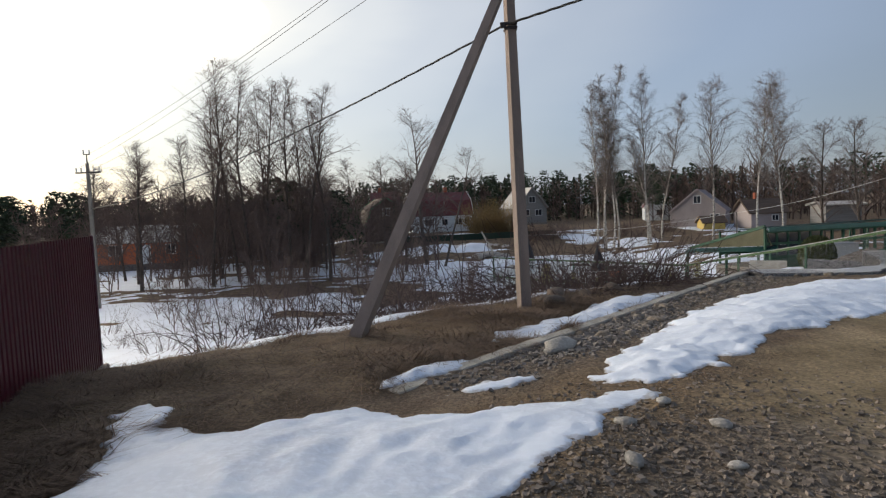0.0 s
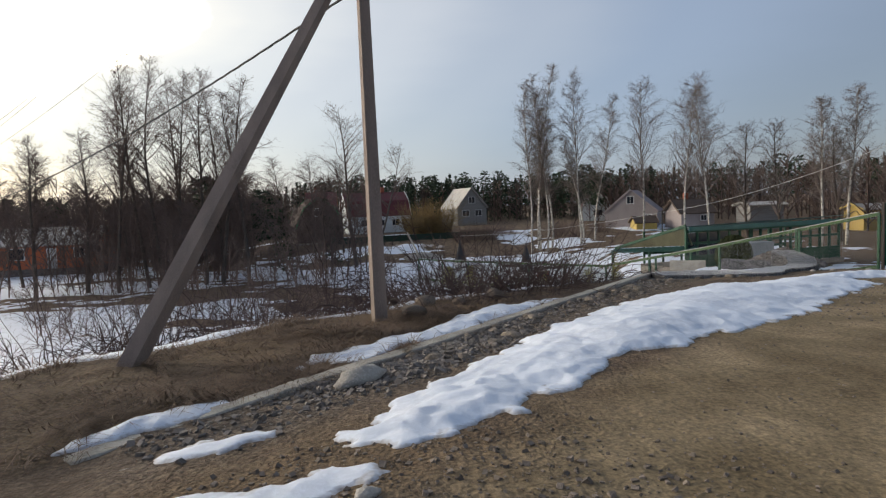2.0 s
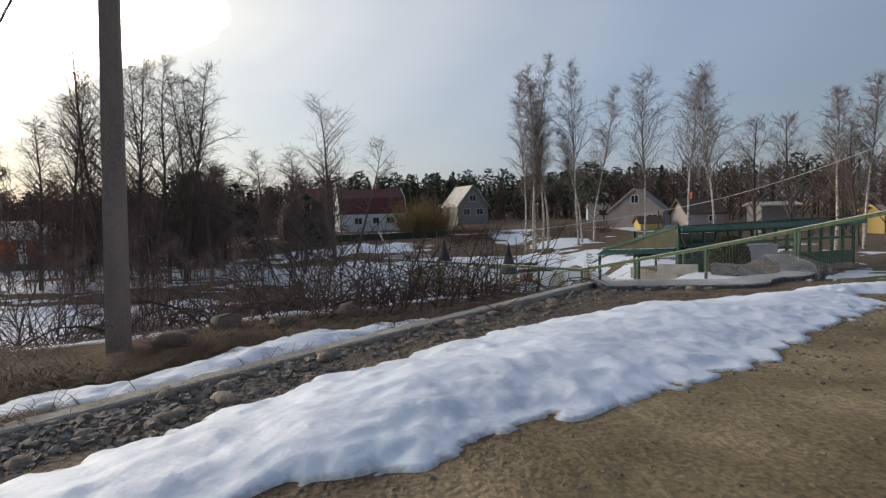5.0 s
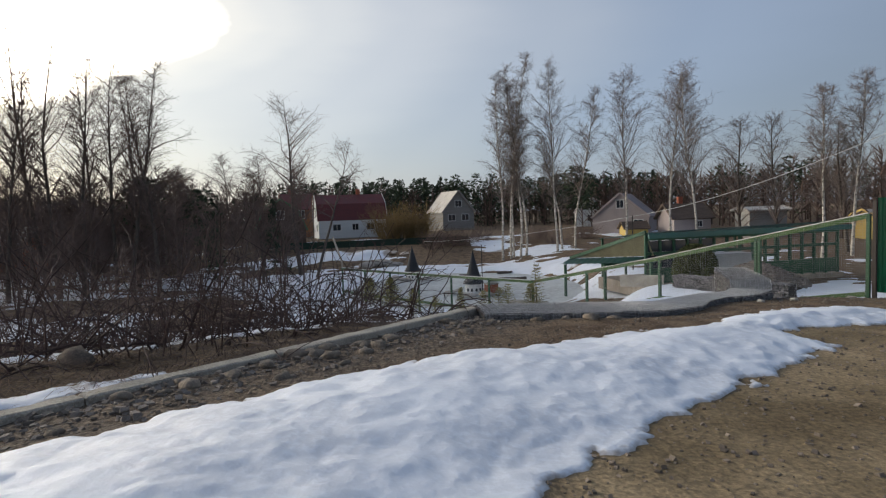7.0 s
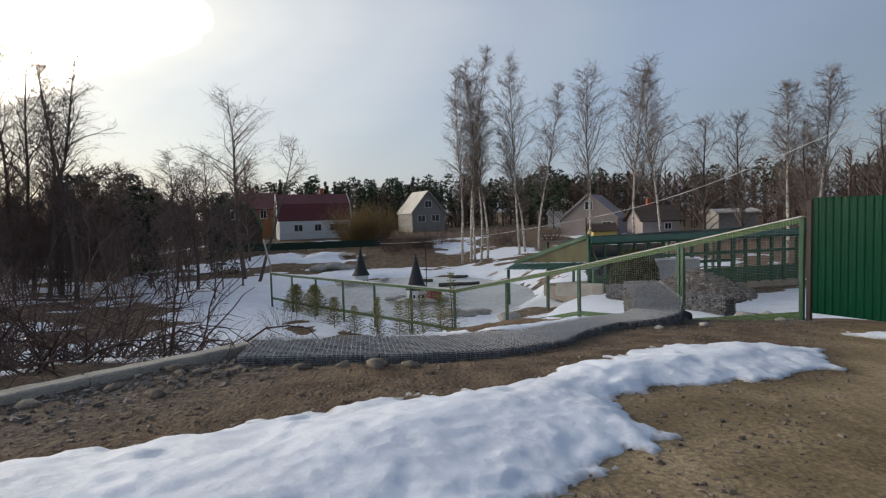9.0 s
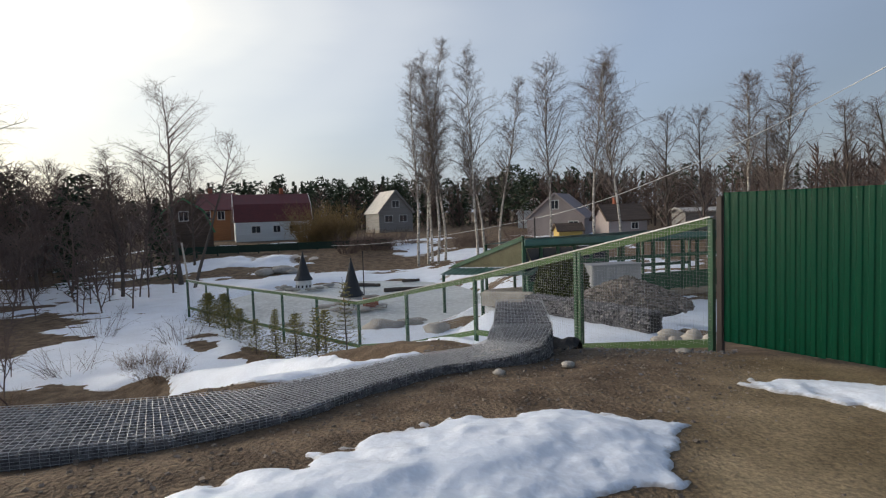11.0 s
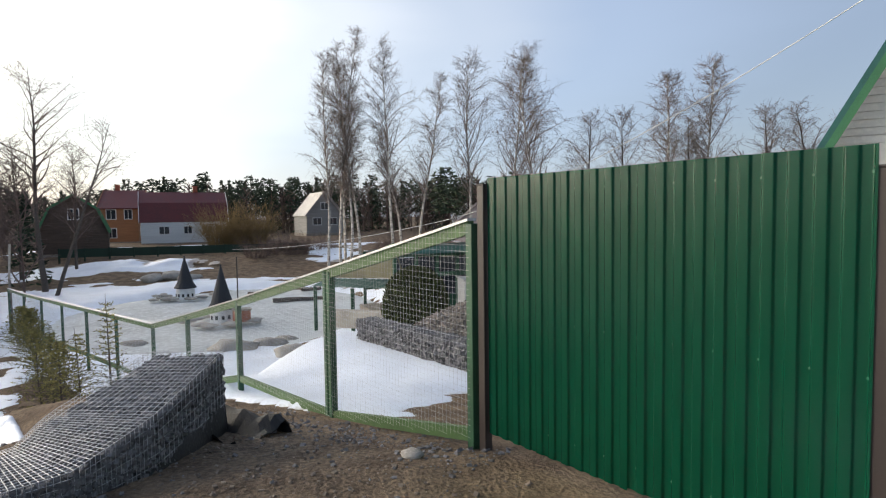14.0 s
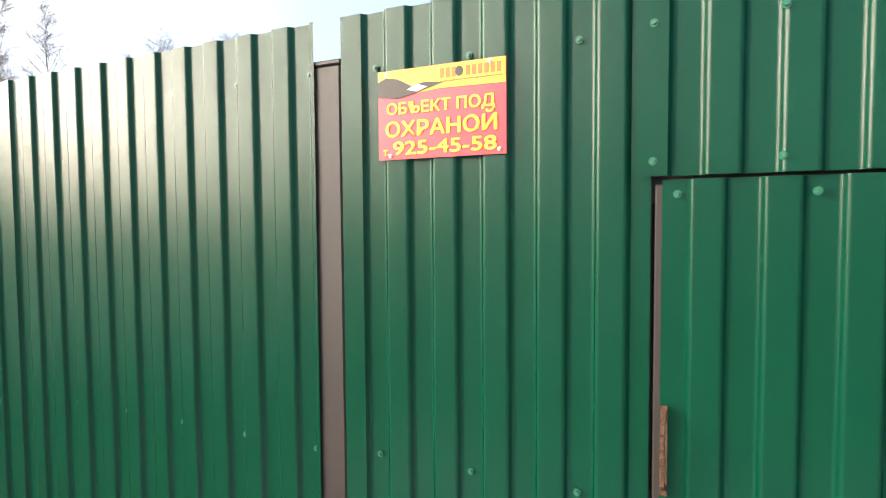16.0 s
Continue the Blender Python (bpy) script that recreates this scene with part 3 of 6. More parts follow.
def rock_bm(size, seed, flat=0.6, sub=2, rough=0.35):
    bm = bmesh.new()
    bmesh.ops.create_icosphere(bm, subdivisions=sub, radius=1)
    off = Vector((seed * 7.3, seed * 3.1, seed * 1.7))
    for v in bm.verts:
        k = 1 + rough * noise.noise(v.co * 1.1 + off) + rough * 0.5 * noise.noise(v.co * 2.7 + off)
        c = v.co * k
        q = 0.55
        c = Vector((round(c.x / q) * q * 0.35 + c.x * 0.65, round(c.y / q) * q * 0.35 + c.y * 0.65, c.z))
        v.co = Vector((c.x * size[0], c.y * size[1], c.z * size[2]))
    return bm


def boulder(x, y, size, seed, label, turn=0.0, sink=0.3, mat=None, group="boulders"):
    me = bpy.data.meshes.new("boulder")
    bm = rock_bm(size, seed)
    bm.to_mesh(me)
    bm.free()
    me.polygons.foreach_set("use_smooth", [True] * len(me.polygons))
    me.materials.append(mat or M_BOULDER)
    ob = new("boulder", me)
    ob.matrix_world = pose(x, y, gz(x, y) + size[2] * (1 - 2 * sink), 0, 0, turn)
    return tagged(ob, label, "stone", group)


boulder(*xy(2.3, 0.52), (0.32, 0.17, 0.10), 1, "flat pale grey stone lying beside the kerb", 55, 0.25)
for i, (s, u, a) in enumerate([(5.6, -1.45, 0.15), (6.0, -1.9, 0.12), (6.6, -2.0, 0.17), (7.1, -1.6, 0.12), (8.2, -1.5, 0.17)]):
    boulder(*xy(s, u), (a * 1.3, a, a * 0.75), 5 + i, "mossy brown boulder half sunk in dead grass", i * 40, 0.35, M_MOSSROCK)
for i, (s, u, a) in enumerate([(12.9, 1.3, 0.07), (13.15, 1.6, 0.06), (13.3, 1.9, 0.09), (13.5, 2.15, 0.07), (12.3, 0.55, 0.06), (11.6, 0.35, 0.07), (12.6, 0.75, 0.05), (10.4, 0.4, 0.08), (9.2, 0.3, 0.07)]):
    boulder(*xy(s, u), (a * 1.4, a, a * 0.6), 15 + i, "angular stone half buried at the gabion's edge", i * 53, 0.38, M_EARTHSTONE)
r_st = np.random.default_rng(19)
for i in range(46):
    s, u = r_st.uniform(3.0, 12.9), 0.17 + 0.85 * r_st.random() ** 1.6
    a = r_st.uniform(0.035, 0.085)
    boulder(*xy(s, u), (a * r_st.uniform(1.1, 1.7), a, a * 0.65), 200 + i, "earth-stained rubble stone bedded beside the kerb", r_st.uniform(0, 180), 0.36, M_EARTHSTONE, "kerbside rubble")
for i, (s, u, a) in enumerate([(-0.3, 2.45, 0.05), (0.25, 2.5, 0.045), (-0.9, 2.75, 0.055), (0.0, 2.95, 0.05), (-0.6, 3.2, 0.04), (18.7, 3.75, 0.07), (17.9, 3.3, 0.06), (20.6, 4.6, 0.07)]):
    boulder(*xy(s, u), (a * 1.4, a, a * 0.6), 25 + i, "small pale stone on the gravel", i * 47, 0.25)


def scatter_stones(name, label, places, sizes, mat, seed, tall=0.7):
    """Many small crushed stones in one mesh: squashed, jittered boxes."""
    rng = np.random.default_rng(seed)
    p = np.asarray(places, float)
    n = len(p)
    cube = np.array([[x, y, z] for x in (-1, 1) for y in (-1, 1) for z in (-1, 1)], float)
    v = cube[None] * (0.55 + 0.5 * rng.random((n, 8, 3)))
    v = v * np.stack([np.ones(n), 0.55 + 0.5 * rng.random(n), (0.35 + 0.5 * rng.random(n)) * tall / 0.7], -1)[:, None, :]
    a, t = rng.random(n) * 6.283, (rng.random(n) - 0.5) * 1.6
    c, s = np.cos(t)[:, None], np.sin(t)[:, None]
    v = np.stack([v[..., 0], v[..., 1] * c - v[..., 2] * s, v[..., 1] * s + v[..., 2] * c], -1)
    c, s = np.cos(a)[:, None], np.sin(a)[:, None]
    v = np.stack([v[..., 0] * c - v[..., 1] * s, v[..., 0] * s + v[..., 1] * c, v[..., 2]], -1)
    v = v * np.asarray(sizes)[:, None, None] + p[:, None, :]
    f = np.array([[0, 1, 3, 2], [4, 6, 7, 5], [0, 4, 5, 1], [2, 3, 7, 6], [0, 2, 6, 4], [1, 5, 7, 3]])
    faces = (np.arange(n) * 8)[:, None, None] + f[None]
    ob = new(name, fast_mesh(name, v.reshape(-1, 3), faces.reshape(-1, 4), mat))
    if label:
        tagged(ob, label, "gravel", kind="stuff")
    return ob


rng = np.random.default_rng(4)


def gravel_field(name, label, n, s_lo, s_hi, u_lo, u_hi, size, mat, seed, dense):
    r = np.random.default_rng(seed)
    s, u = r.uniform(s_lo, s_hi, n), r.uniform(u_lo, u_hi, n)
    ok = r.random(n) < dense(s, u)
    s, u = s[ok], u[ok]
    x, y = xy(s, u)
    sz = size * (0.4 + 1.3 * r.random(len(s)) ** 3)
    free = snow_depth(x, y) < 0.02
    x, y, sz = x[free], y[free], sz[free]
    return scatter_stones(name, label, np.stack([x, y, ground(x, y) + sz * 0.15], -1), sz, mat, seed)


gravel_field("kerb_gravel", "grey crushed stone spilled along the kerb", 26000, 0.2, 14, 0.10, 1.4, 0.024, M_HEAP, 61,
             lambda s, u: smooth(1.3, 0.2, u) * (0.18 + 0.75 * smooth(1.5, 2.5, s) * smooth(6.5, 4.5, s)))
gravel_field("road_gravel", "loose brown gravel at the road's edge", 30000, -4.0, 2.4, 1.0, 5.0, 0.0145, M_GRAVEL, 62,
             lambda s, u: smooth(1.2, 2.2, u) * smooth(2.2, 0.5, s) * (0.25 + 0.9 * smooth(0.6, -1, s)))
gravel_field("road_pebbles", "scattered pebbles on the sandy road", 16000, 0, 20, 2.3, 9, 0.008, M_GRAVEL, 63, lambda s, u: 0.16 + 0.5 * smooth(1.0, 0.0, np.abs(u - 3.3 - 0.1 * s)))
gravel_field("gate_rubble", "pale rubble and chippings under the fence", 7000, 18.5, 22.2, 0.8, 5.2, 0.016, M_STONE, 64, lambda s, u: np.exp(-((s - 21.2 + 0.2 * (u - 3)) / 0.4) ** 2) * 0.6 + 0.04)
gravel_field("verge_chippings", "chippings and clods on the brown verge", 22000, 7, 20.5, 0.2, 5.6, 0.0125, M_GRAVEL, 65, lambda s, u: 0.35 + 0 * s)

# ---- gabion: a long stone-filled mattress that ends in a block ----
G_LINE = [(13.0, 0.3), (13.6, 0.95), (14.2, 1.6), (14.9, 2.1), (15.7, 2.39), (16.6, 2.38), (17.6, 2.48), (18.4, 2.85), (18.85, 2.98), (19.3, 2.90), (20.45, 2.28)]
G_TOP = [0.09, 0.06, 0.03, -0.02, -0.08, -0.14, -0.20, -0.24, -0.21, -0.07, 0.06]
G_HALF = [0.42, 0.45, 0.48, 0.48, 0.40, 0.32, 0.30, 0.32, 0.36, 0.37, 0.33]
G_BOT = [-0.05, -0.08, -0.11, -0.16, -0.22, -0.3, -0.38, -0.45, -0.49, -0.53, -0.57]
gabion = thing("gabion", "long gabion mattress of crushed grey stone in galvanised mesh", "gabion")


def gabion_frame(t):
    i = min(int(t), len(G_LINE) - 2)
    f = t - i
    lerp = lambda a: a[i] * (1 - f) + a[i + 1] * f
    s, u = lerp([p[0] for p in G_LINE]), lerp([p[1] for p in G_LINE])
    ds, du = G_LINE[i + 1][0] - G_LINE[i][0], G_LINE[i + 1][1] - G_LINE[i][1]
    if f < 0.5 and i > 0:
        ds, du = ds * (0.5 + f) + (G_LINE[i][0] - G_LINE[i - 1][0]) * (0.5 - f), du * (0.5 + f) + (G_LINE[i][1] - G_LINE[i - 1][1]) * (0.5 - f)
    elif f >= 0.5 and i < len(G_LINE) - 2:
        g = f - 0.5
        ds, du = ds * (1 - g) + (G_LINE[i + 2][0] - G_LINE[i + 1][0]) * g, du * (1 - g) + (G_LINE[i + 2][1] - G_LINE[i + 1][1]) * g
    k = math.hypot(ds, du)
    return s, u, ds / k, du / k, lerp(G_TOP), lerp(G_BOT), lerp(G_HALF)


def gabion_at(t, across, up):
    """Across from -1 to 1, up from 0 (underside) to 1 (top)."""
    s, u, ds, du, top, bot, half = gabion_frame(t)
    x, y = xy(s - du * across * half, u + ds * across * half)
    return np.array([x, y, bot + (top - bot) * up])


G_MAX = len(G_LINE) - 1
core_v, core_f = [], []
n_core = 60
for i in range(n_core + 1):
    t = G_MAX * i / n_core - 1e-6 * (i == n_core)
    core_v += [gabion_at(t, a, b) for a, b in ((-0.95, 0.02), (0.95, 0.02), (0.95, 0.9), (-0.95, 0.9))]
    if i:
        o = (i - 1) * 4
        core_f += [(o + j, o + (j + 1) % 4, o + 4 + (j + 1) % 4, o + 4 + j) for j in range(4)]
core_f += [(0, 1, 2, 3), tuple(n_core * 4 + j for j in (3, 2, 1, 0))]
# Solid filler; its near-black colour stands in for shade between the stones.
M_GAP_SHADE = material("stone_gap_shade", (0.06, 0.058, 0.058), 0.95, scale=14, fine=60, var=0.4, bump=0.6)
core = mesh_ob("shade_filler", core_v, core_f, M_GAP_SHADE)
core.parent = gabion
pl = []
for i in range(15000):
    t = rng.random() * (G_MAX - 0.02)
    top_face = rng.random() < 0.58
    if top_face:
        pl.append(gabion_at(t, rng.uniform(-0.95, 0.95), 0.94) - np.array([0, 0, 0.012]))
    else:
        a = 0.96 if rng.random() < 0.75 else -0.96
        pl.append(gabion_at(t, a, rng.uniform(0.03, 0.95)))
for i in range(800):
    pl.append(gabion_at(G_MAX - 1e-4, rng.uniform(-0.95, 0.95), rng.uniform(0.03, 0.97)))
fill = scatter_stones("stone_fill", "", pl, 0.017 + 0.019 * rng.random(len(pl)), M_STONE, 66)
fill.parent = gabion
tagged(fill, "crushed grey granite filling", kind="stuff")
PROUD = np.array([0, 0, 0.016])
segs = []
steps = np.arange(0, G_MAX, 0.055)
rw = 0.0024
for t in steps:
    a = [gabion_at(t, c, b) + PROUD for c, b in ((-1.02, 0.05), (-1.02, 1.02), (1.03, 1.02), (1.03, 0.05))]
    segs += [(a[j], a[j + 1], rw, rw) for j in range(3)]
long_lines = [(c, 1.02) for c in np.linspace(-1, 1, 17)] + [(1, b) for b in (0.08, 0.24, 0.4, 0.56, 0.72, 0.87)] + [(-1, b) for b in (0.3, 0.65)]
for c, b in long_lines:
    ln = [gabion_at(t, c * 1.03, b) + PROUD for t in np.arange(0, G_MAX + 0.2, 0.2).clip(0, G_MAX - 1e-5)]
    segs += [(ln[j], ln[j + 1], rw, rw) for j in range(len(ln) - 1)]
for c in np.linspace(-1, 1, 13):
    segs.append((gabion_at(G_MAX - 1e-5, c, 0.02), gabion_at(G_MAX - 1e-5, c, 1.02), rw, rw))
for b in np.linspace(0.05, 1.02, 12):
    segs.append((gabion_at(G_MAX - 1e-5, -1, b), gabion_at(G_MAX - 1e-5, 1, b), rw, rw))
tagged(tube_ob("wire_basket", segs, M_STEEL, gabion), "welded galvanised wire basket")
# black membrane that shows under the edge
M_MEMB = material("black_membrane", (0.012, 0.012, 0.013), 0.7, scale=6, fine=40, var=0.4, bump=0.4)
mv, mf = [], []
for i in range(81):
    t = G_MAX * i / 80 - 1e-6 * (i == 80)
    w = 0.05 * math.sin(i * 1.7) + 0.03 * math.sin(i * 0.6)
    for a, b in ((0.97, 0.30), (1.04 + w * 0.3, 0.24 + w), (1.09 + w * 0.4, -0.1), (1.05 + w, -0.4)):
        mv.append(gabion_at(t, a, b))
    if i:
        o = (i - 1) * 4
        mf += [(o + j, o + j + 1, o + 5 + j, o + 4 + j) for j in range(3)]
memb = mesh_ob("membrane", mv, mf, M_MEMB, True)
memb.parent = gabion
tagged(memb, "black waterproof membrane folded under the stones")
# folded flap behind the block
s, u = 20.75, 2.2
bm = bmesh.new()
bmesh.ops.create_grid(bm, x_segments=14, y_segments=10, size=0.5)
for v in bm.verts:
    c = v.co.copy()
    v.co = Vector((c.x * 0.7, c.y * 0.9, 0.16 * math.sin(c.x * 6) + 0.1 * noise.noise(c * 4) - 0.25 * max(0, c.x)))
bmesh.ops.solidify(bm, geom=bm.faces[:], thickness=0.01)
fx, fy = xy(20.62, 2.65)
flap = part("membrane_flap", bm, M_MEMB, gabion)
flap.matrix_world = pose(fx, fy, -0.60, 0, 12, 50)

for a, b, t in ((7.3, 0.1, 30), (7.0, -0.2, 70), (6.8, 0.35, 10)):
    p = gabion_at(a, b, 1.07)
    sp = thing("wood_splinter", "pale splinter of wood lying on gabion", "wood", pose(*p, 0, 0, t), "splinters")
    part("chip", boxes((-0.07, -0.008, -0.005, 0.07, 0.008, 0.005), bevel=0.003), M_KERB, sp)

# ---- the braced pole and its cables ----
BASE, STRUT = Vector((0.40, 8.76, 0.05)), Vector((-2.34, 6.01, 0.06))
CLAMP = Vector((0.34, 9.3, 5.45))
lean = (CLAMP - BASE).normalized()
TOP = BASE + lean * 8.3


def tapered_pole(p, q, w0, w1, t0, t1, turn, chamfer=0.02):
    d = (q - p)
    m = Matrix.Translation(p) @ d.to_track_quat("Z", "Y").to_matrix().to_4x4() @ pose(0, 0, 0, 0, 0, turn)
    bm = bmesh.new()
    n = 14
    for i in range(n + 1):
        f = i / n
        w, t, z = (w0 + (w1 - w0) * f) / 2, (t0 + (t1 - t0) * f) / 2, d.length * f
        ring = [bm.verts.new(m @ Vector(c)) for c in ((-w + chamfer, -t, z), (w - chamfer, -t, z), (w, -t + chamfer, z), (w * 0.9, t, z), (-w * 0.9, t, z), (-w, -t + chamfer, z))]
        if i:
            for j in range(6):
                bm.faces.new((prev[j], prev[(j + 1) % 6], ring[(j + 1) % 6], ring[j]))
        else:
            bm.faces.new(ring[::-1])
        prev = ring
    bm.faces.new(prev)
    return bm


pole = thing("utility_pole", "weathered brown-grey concrete utility pole with a raking strut", "utility pole")
part("post", tapered_pole(BASE - lean * 0.4, TOP, 0.235, 0.16, 0.21, 0.15, 12), M_POLE, pole)
strut_top = BASE + lean * 6.5 + Vector((0.02, 0.0, 0))
sd = (strut_top - STRUT).normalized()
part("strut", tapered_pole(STRUT - sd * 0.4, strut_top, 0.21, 0.16, 0.22, 0.16, 30), M_POLE, pole, "raking concrete strut")
bm = bmesh.new()
for dz in (-0.03, 0.05):
    c = CLAMP + lean * dz
    box(bm, c.x - 0.125, c.y - 0.12, c.z - 0.02, c.x + 0.125, c.y + 0.12, c.z + 0.02, 0.004)
box(bm, CLAMP.x - 0.2, CLAMP.y - 0.16, CLAMP.z - 0.045, CLAMP.x - 0.1, CLAMP.y - 0.1, CLAMP.z + 0.06, 0.01)
part("bracket", bm, M_BROWN, pole, "rusty steel clamp with cable bracket")


def sag(p, q, drop, n=24):
    p, q = Vector(p), Vector(q)
    return [p.lerp(q, i / n) - Vector((0, 0, drop * 4 * (i / n) * (1 - i / n))) for i in range(n + 1)]


def cable(name, p, q, drop, r, mat, label, twist=0.0):
    pts = sag(p, q, drop, 160 if twist else 24)
    if twist:
        segs = []
        for o in (0, 2.1, 4.2):
            ln = [c + Vector((math.cos(i * 0.75 + o), 0, math.sin(i * 0.75 + o))) * twist for i, c in enumerate(pts)]
            segs += [(ln[i], ln[i + 1], r, r) for i in range(len(ln) - 1)]
        return tagged(tube_ob(name, segs, mat, None, 4), label, "cable")
    return tagged(chain_ob(name, [(pts[i], pts[i + 1], r, r) for i in range(len(pts) - 1)], mat, None, 5), label, "cable")


CL = CLAMP + Vector((-0.13, -0.15, 0.0))
FAR_POLE = Vector((-23.1, 32.0, 0.0))
cable("overhead_cable", CL, FAR_POLE + Vector((0, 0, 2.9)), 0.55, 0.011, M_CABLE, "black twisted insulated cable strung between poles", 0.014)
cable("overhead_cable", CL + Vector((0.1, 0, 0.03)), (14.0, -4.5, 6.6), 0.35, 0.011, M_CABLE, "black twisted insulated cable strung from the pole", 0.014)
for i, (dx, dz) in enumerate(((-0.35, 0.0), (0.0, 0.75), (0.35, 0.0))):
    tagged(cable("overhead_wire", FAR_POLE + Vector((dx * 1.6, 0, 5.35 + dz)), TOP + Vector((dx * 1.5, 0, -0.15 + dz * 0.5)), 0.35, 0.008, M_WIRE, "thin bare aluminium wire between poles"), group="overhead wires")

# ---- the green profiled-steel fence and its wicket gate ----
FX, FY, FDX, FDY = 15.60, 17.00, 0.4872, -0.8733
F_YAW = math.degrees(math.atan2(FDY, FDX))
FENCE = pose(FX, FY, 0, 0, 0, F_YAW)  # x along the fence, -y towards the road


def profile_sheet(x0, x1, z0, z1, pitch=0.1172, depth=0.012, y=0.0, phase=0.0, hump=0.053, slope=0.008):
    """A trapezoidal steel sheet with narrow raised ribs, folded edges and a few dents."""
    bm = bmesh.new()
    xs = [x0]
    k = math.floor((x0 - phase) / pitch)
    pts = []
    while phase + k * pitch < x1:
        b = phase + k * pitch
        pts += [(b, 0), (b + slope, -depth), (b + slope + hump, -depth), (b + 2 * slope + hump, 0)]
        k += 1
    pts = [p for p in pts if x0 + 0.003 < p[0] < x1 - 0.003]
    first = pts[0][1] if pts else 0
    bent = []
    for i, (px, py) in enumerate(pts):
        if 0 < i < len(pts) - 1 and min(px - pts[i - 1][0], pts[i + 1][0] - px) > 0.006:
            # each fold is rolled to a small radius
            p, a, b = Vector((px, py)), Vector(pts[i - 1]), Vector(pts[i + 1])
            p0, p1 = p + (a - p).normalized() * 0.006, p + (b - p).normalized() * 0.006
            for j in range(7):
                t = j / 6
                q = p0 * (1 - t) ** 2 + p * (2 * t * (1 - t)) + p1 * t * t
                bent.append((q.x, q.y))
        else:
            bent.append((px, py))
    pts = bent
    pts = [(x0, first)] + pts + [(x1, pts[-1][1])]
    nz = 1
    cols = []
    for px, py in pts:
        cols.append([bm.verts.new((px, y + py , z0 + (z1 - z0) * i / nz)) for i in range(nz + 1)])
    for a, b in zip(cols, cols[1:]):
        for i in range(nz):
            bm.faces.new((a[i], b[i], b[i + 1], a[i + 1]))
    bmesh.ops.solidify(bm, geom=bm.faces[:], thickness=-0.0015)
    return bm


def bolt_bm():
    bm = bmesh.new()
    bmesh.ops.create_cone(bm, cap_ends=True, segments=12, radius1=0.0075, radius2=0.0075, depth=0.002, matrix=pose(0, -0.001, 0, 90))
    bmesh.ops.create_cone(bm, cap_ends=True, segments=6, radius1=0.0045, radius2=0.0042, depth=0.005, matrix=pose(0, -0.0045, 0, 90))
    return bm


bolt_me = bpy.data.meshes.new("bolt")
bb = bolt_bm()
bb.to_mesh(bolt_me)
bb.free()
bolt_me.materials.append(M_BOLT)


def add_bolts(parent, xs, zs, y=0.0):
    for z in zs:
        for x in xs:
            ob = new("bolt", bolt_me)
            ob.parent = parent
            ob.matrix_basis = pose(x, y, z)


G1 = "panels of the green fence"
p1 = thing("steel_fence", "dark green profiled steel fence panel beside mesh fence", "fence", FENCE, G1)
part("sheet", profile_sheet(0.0, 1.26, -0.43, 1.57, phase=2.37), M_GREEN, p1)
part("sheet", profile_sheet(1.245, 2.506, -0.415, 1.572, y=-0.003, phase=2.37), M_GREEN, p1)
add_bolts(p1, [0.151 + 0.2335 * i for i in range(11)], (1.452, 0.535, -0.27), -0.004)
for z in (1.45, 0.53, -0.27):
    part("rail", boxes((0.0, 0.03, z - 0.02, 2.5, 0.07, z + 0.02)), M_BROWN, p1)
p2 = thing("steel_fence", "dark green profiled steel fence panel carrying a warning sign", "fence", FENCE, G1)
part("sheet", profile_sheet(2.582, 3.268, -0.40, 1.572, phase=2.694), M_GREEN, p2)
add_bolts(p2, (2.672, 2.903, 3.134), (1.447, 0.553, -0.24), -0.004)
for z in (1.44, 0.55):
    part("rail", boxes((2.58, 0.03, z - 0.02, 3.27, 0.07, z + 0.02)), M_BROWN, p2)
p3 = thing("steel_fence", "short green profiled steel sheet over the wicket gate", "fence", FENCE, G1)
part("sheet", profile_sheet(3.243, 4.30, 1.178, 1.60, y=-0.014, phase=3.237), M_GREEN, p3)
add_bolts(p3, (3.273, 3.478, 3.71, 3.94), (1.205, 1.452), -0.026)
p4 = thing("steel_fence", "dark green profiled steel fence panel past the gate", "fence", FENCE, G1)
part("sheet", profile_sheet(4.20, 8.2, -0.38, 1.58, phase=4.25), M_GREEN, p4)
gate = thing("wicket_gate", "closed green profiled steel wicket gate with rusty handle", "gate", FENCE)
part("leaf", profile_sheet(3.288, 4.17, -0.36, 1.172, y=-0.006, phase=3.33), M_GREEN, gate)
part("gate_frame", boxes((3.275, 0.0, -0.38, 3.315, 0.04, 1.165), (4.13, 0.0, -0.38, 4.17, 0.04, 1.165), (3.315, 0.0, 1.125, 4.13, 0.04, 1.165), bevel=0.003), M_BROWN, gate)
add_bolts(gate, (3.315, 3.53, 3.76, 3.99), (1.145, 0.53), -0.018)
bm = bmesh.new()
M_RUST = material("rusty_iron", (0.11, 0.055, 0.03), 0.8, metal=0.3, scale=20, fine=90, var=0.5, bump=0.4)
for a, b in (((3.297, -0.02, 0.60), (3.297, -0.05, 0.62)), ((3.297, -0.05, 0.62), (3.297, -0.055, 0.71)), ((3.297, -0.055, 0.71), (3.297, -0.02, 0.745))):
    beam(bm, a, b, 0.008, 0.009)
box(bm, 3.290, -0.020, 0.585, 3.303, -0.015, 0.755)
part("handle", bm, M_RUST, gate, "rusty iron pull handle")


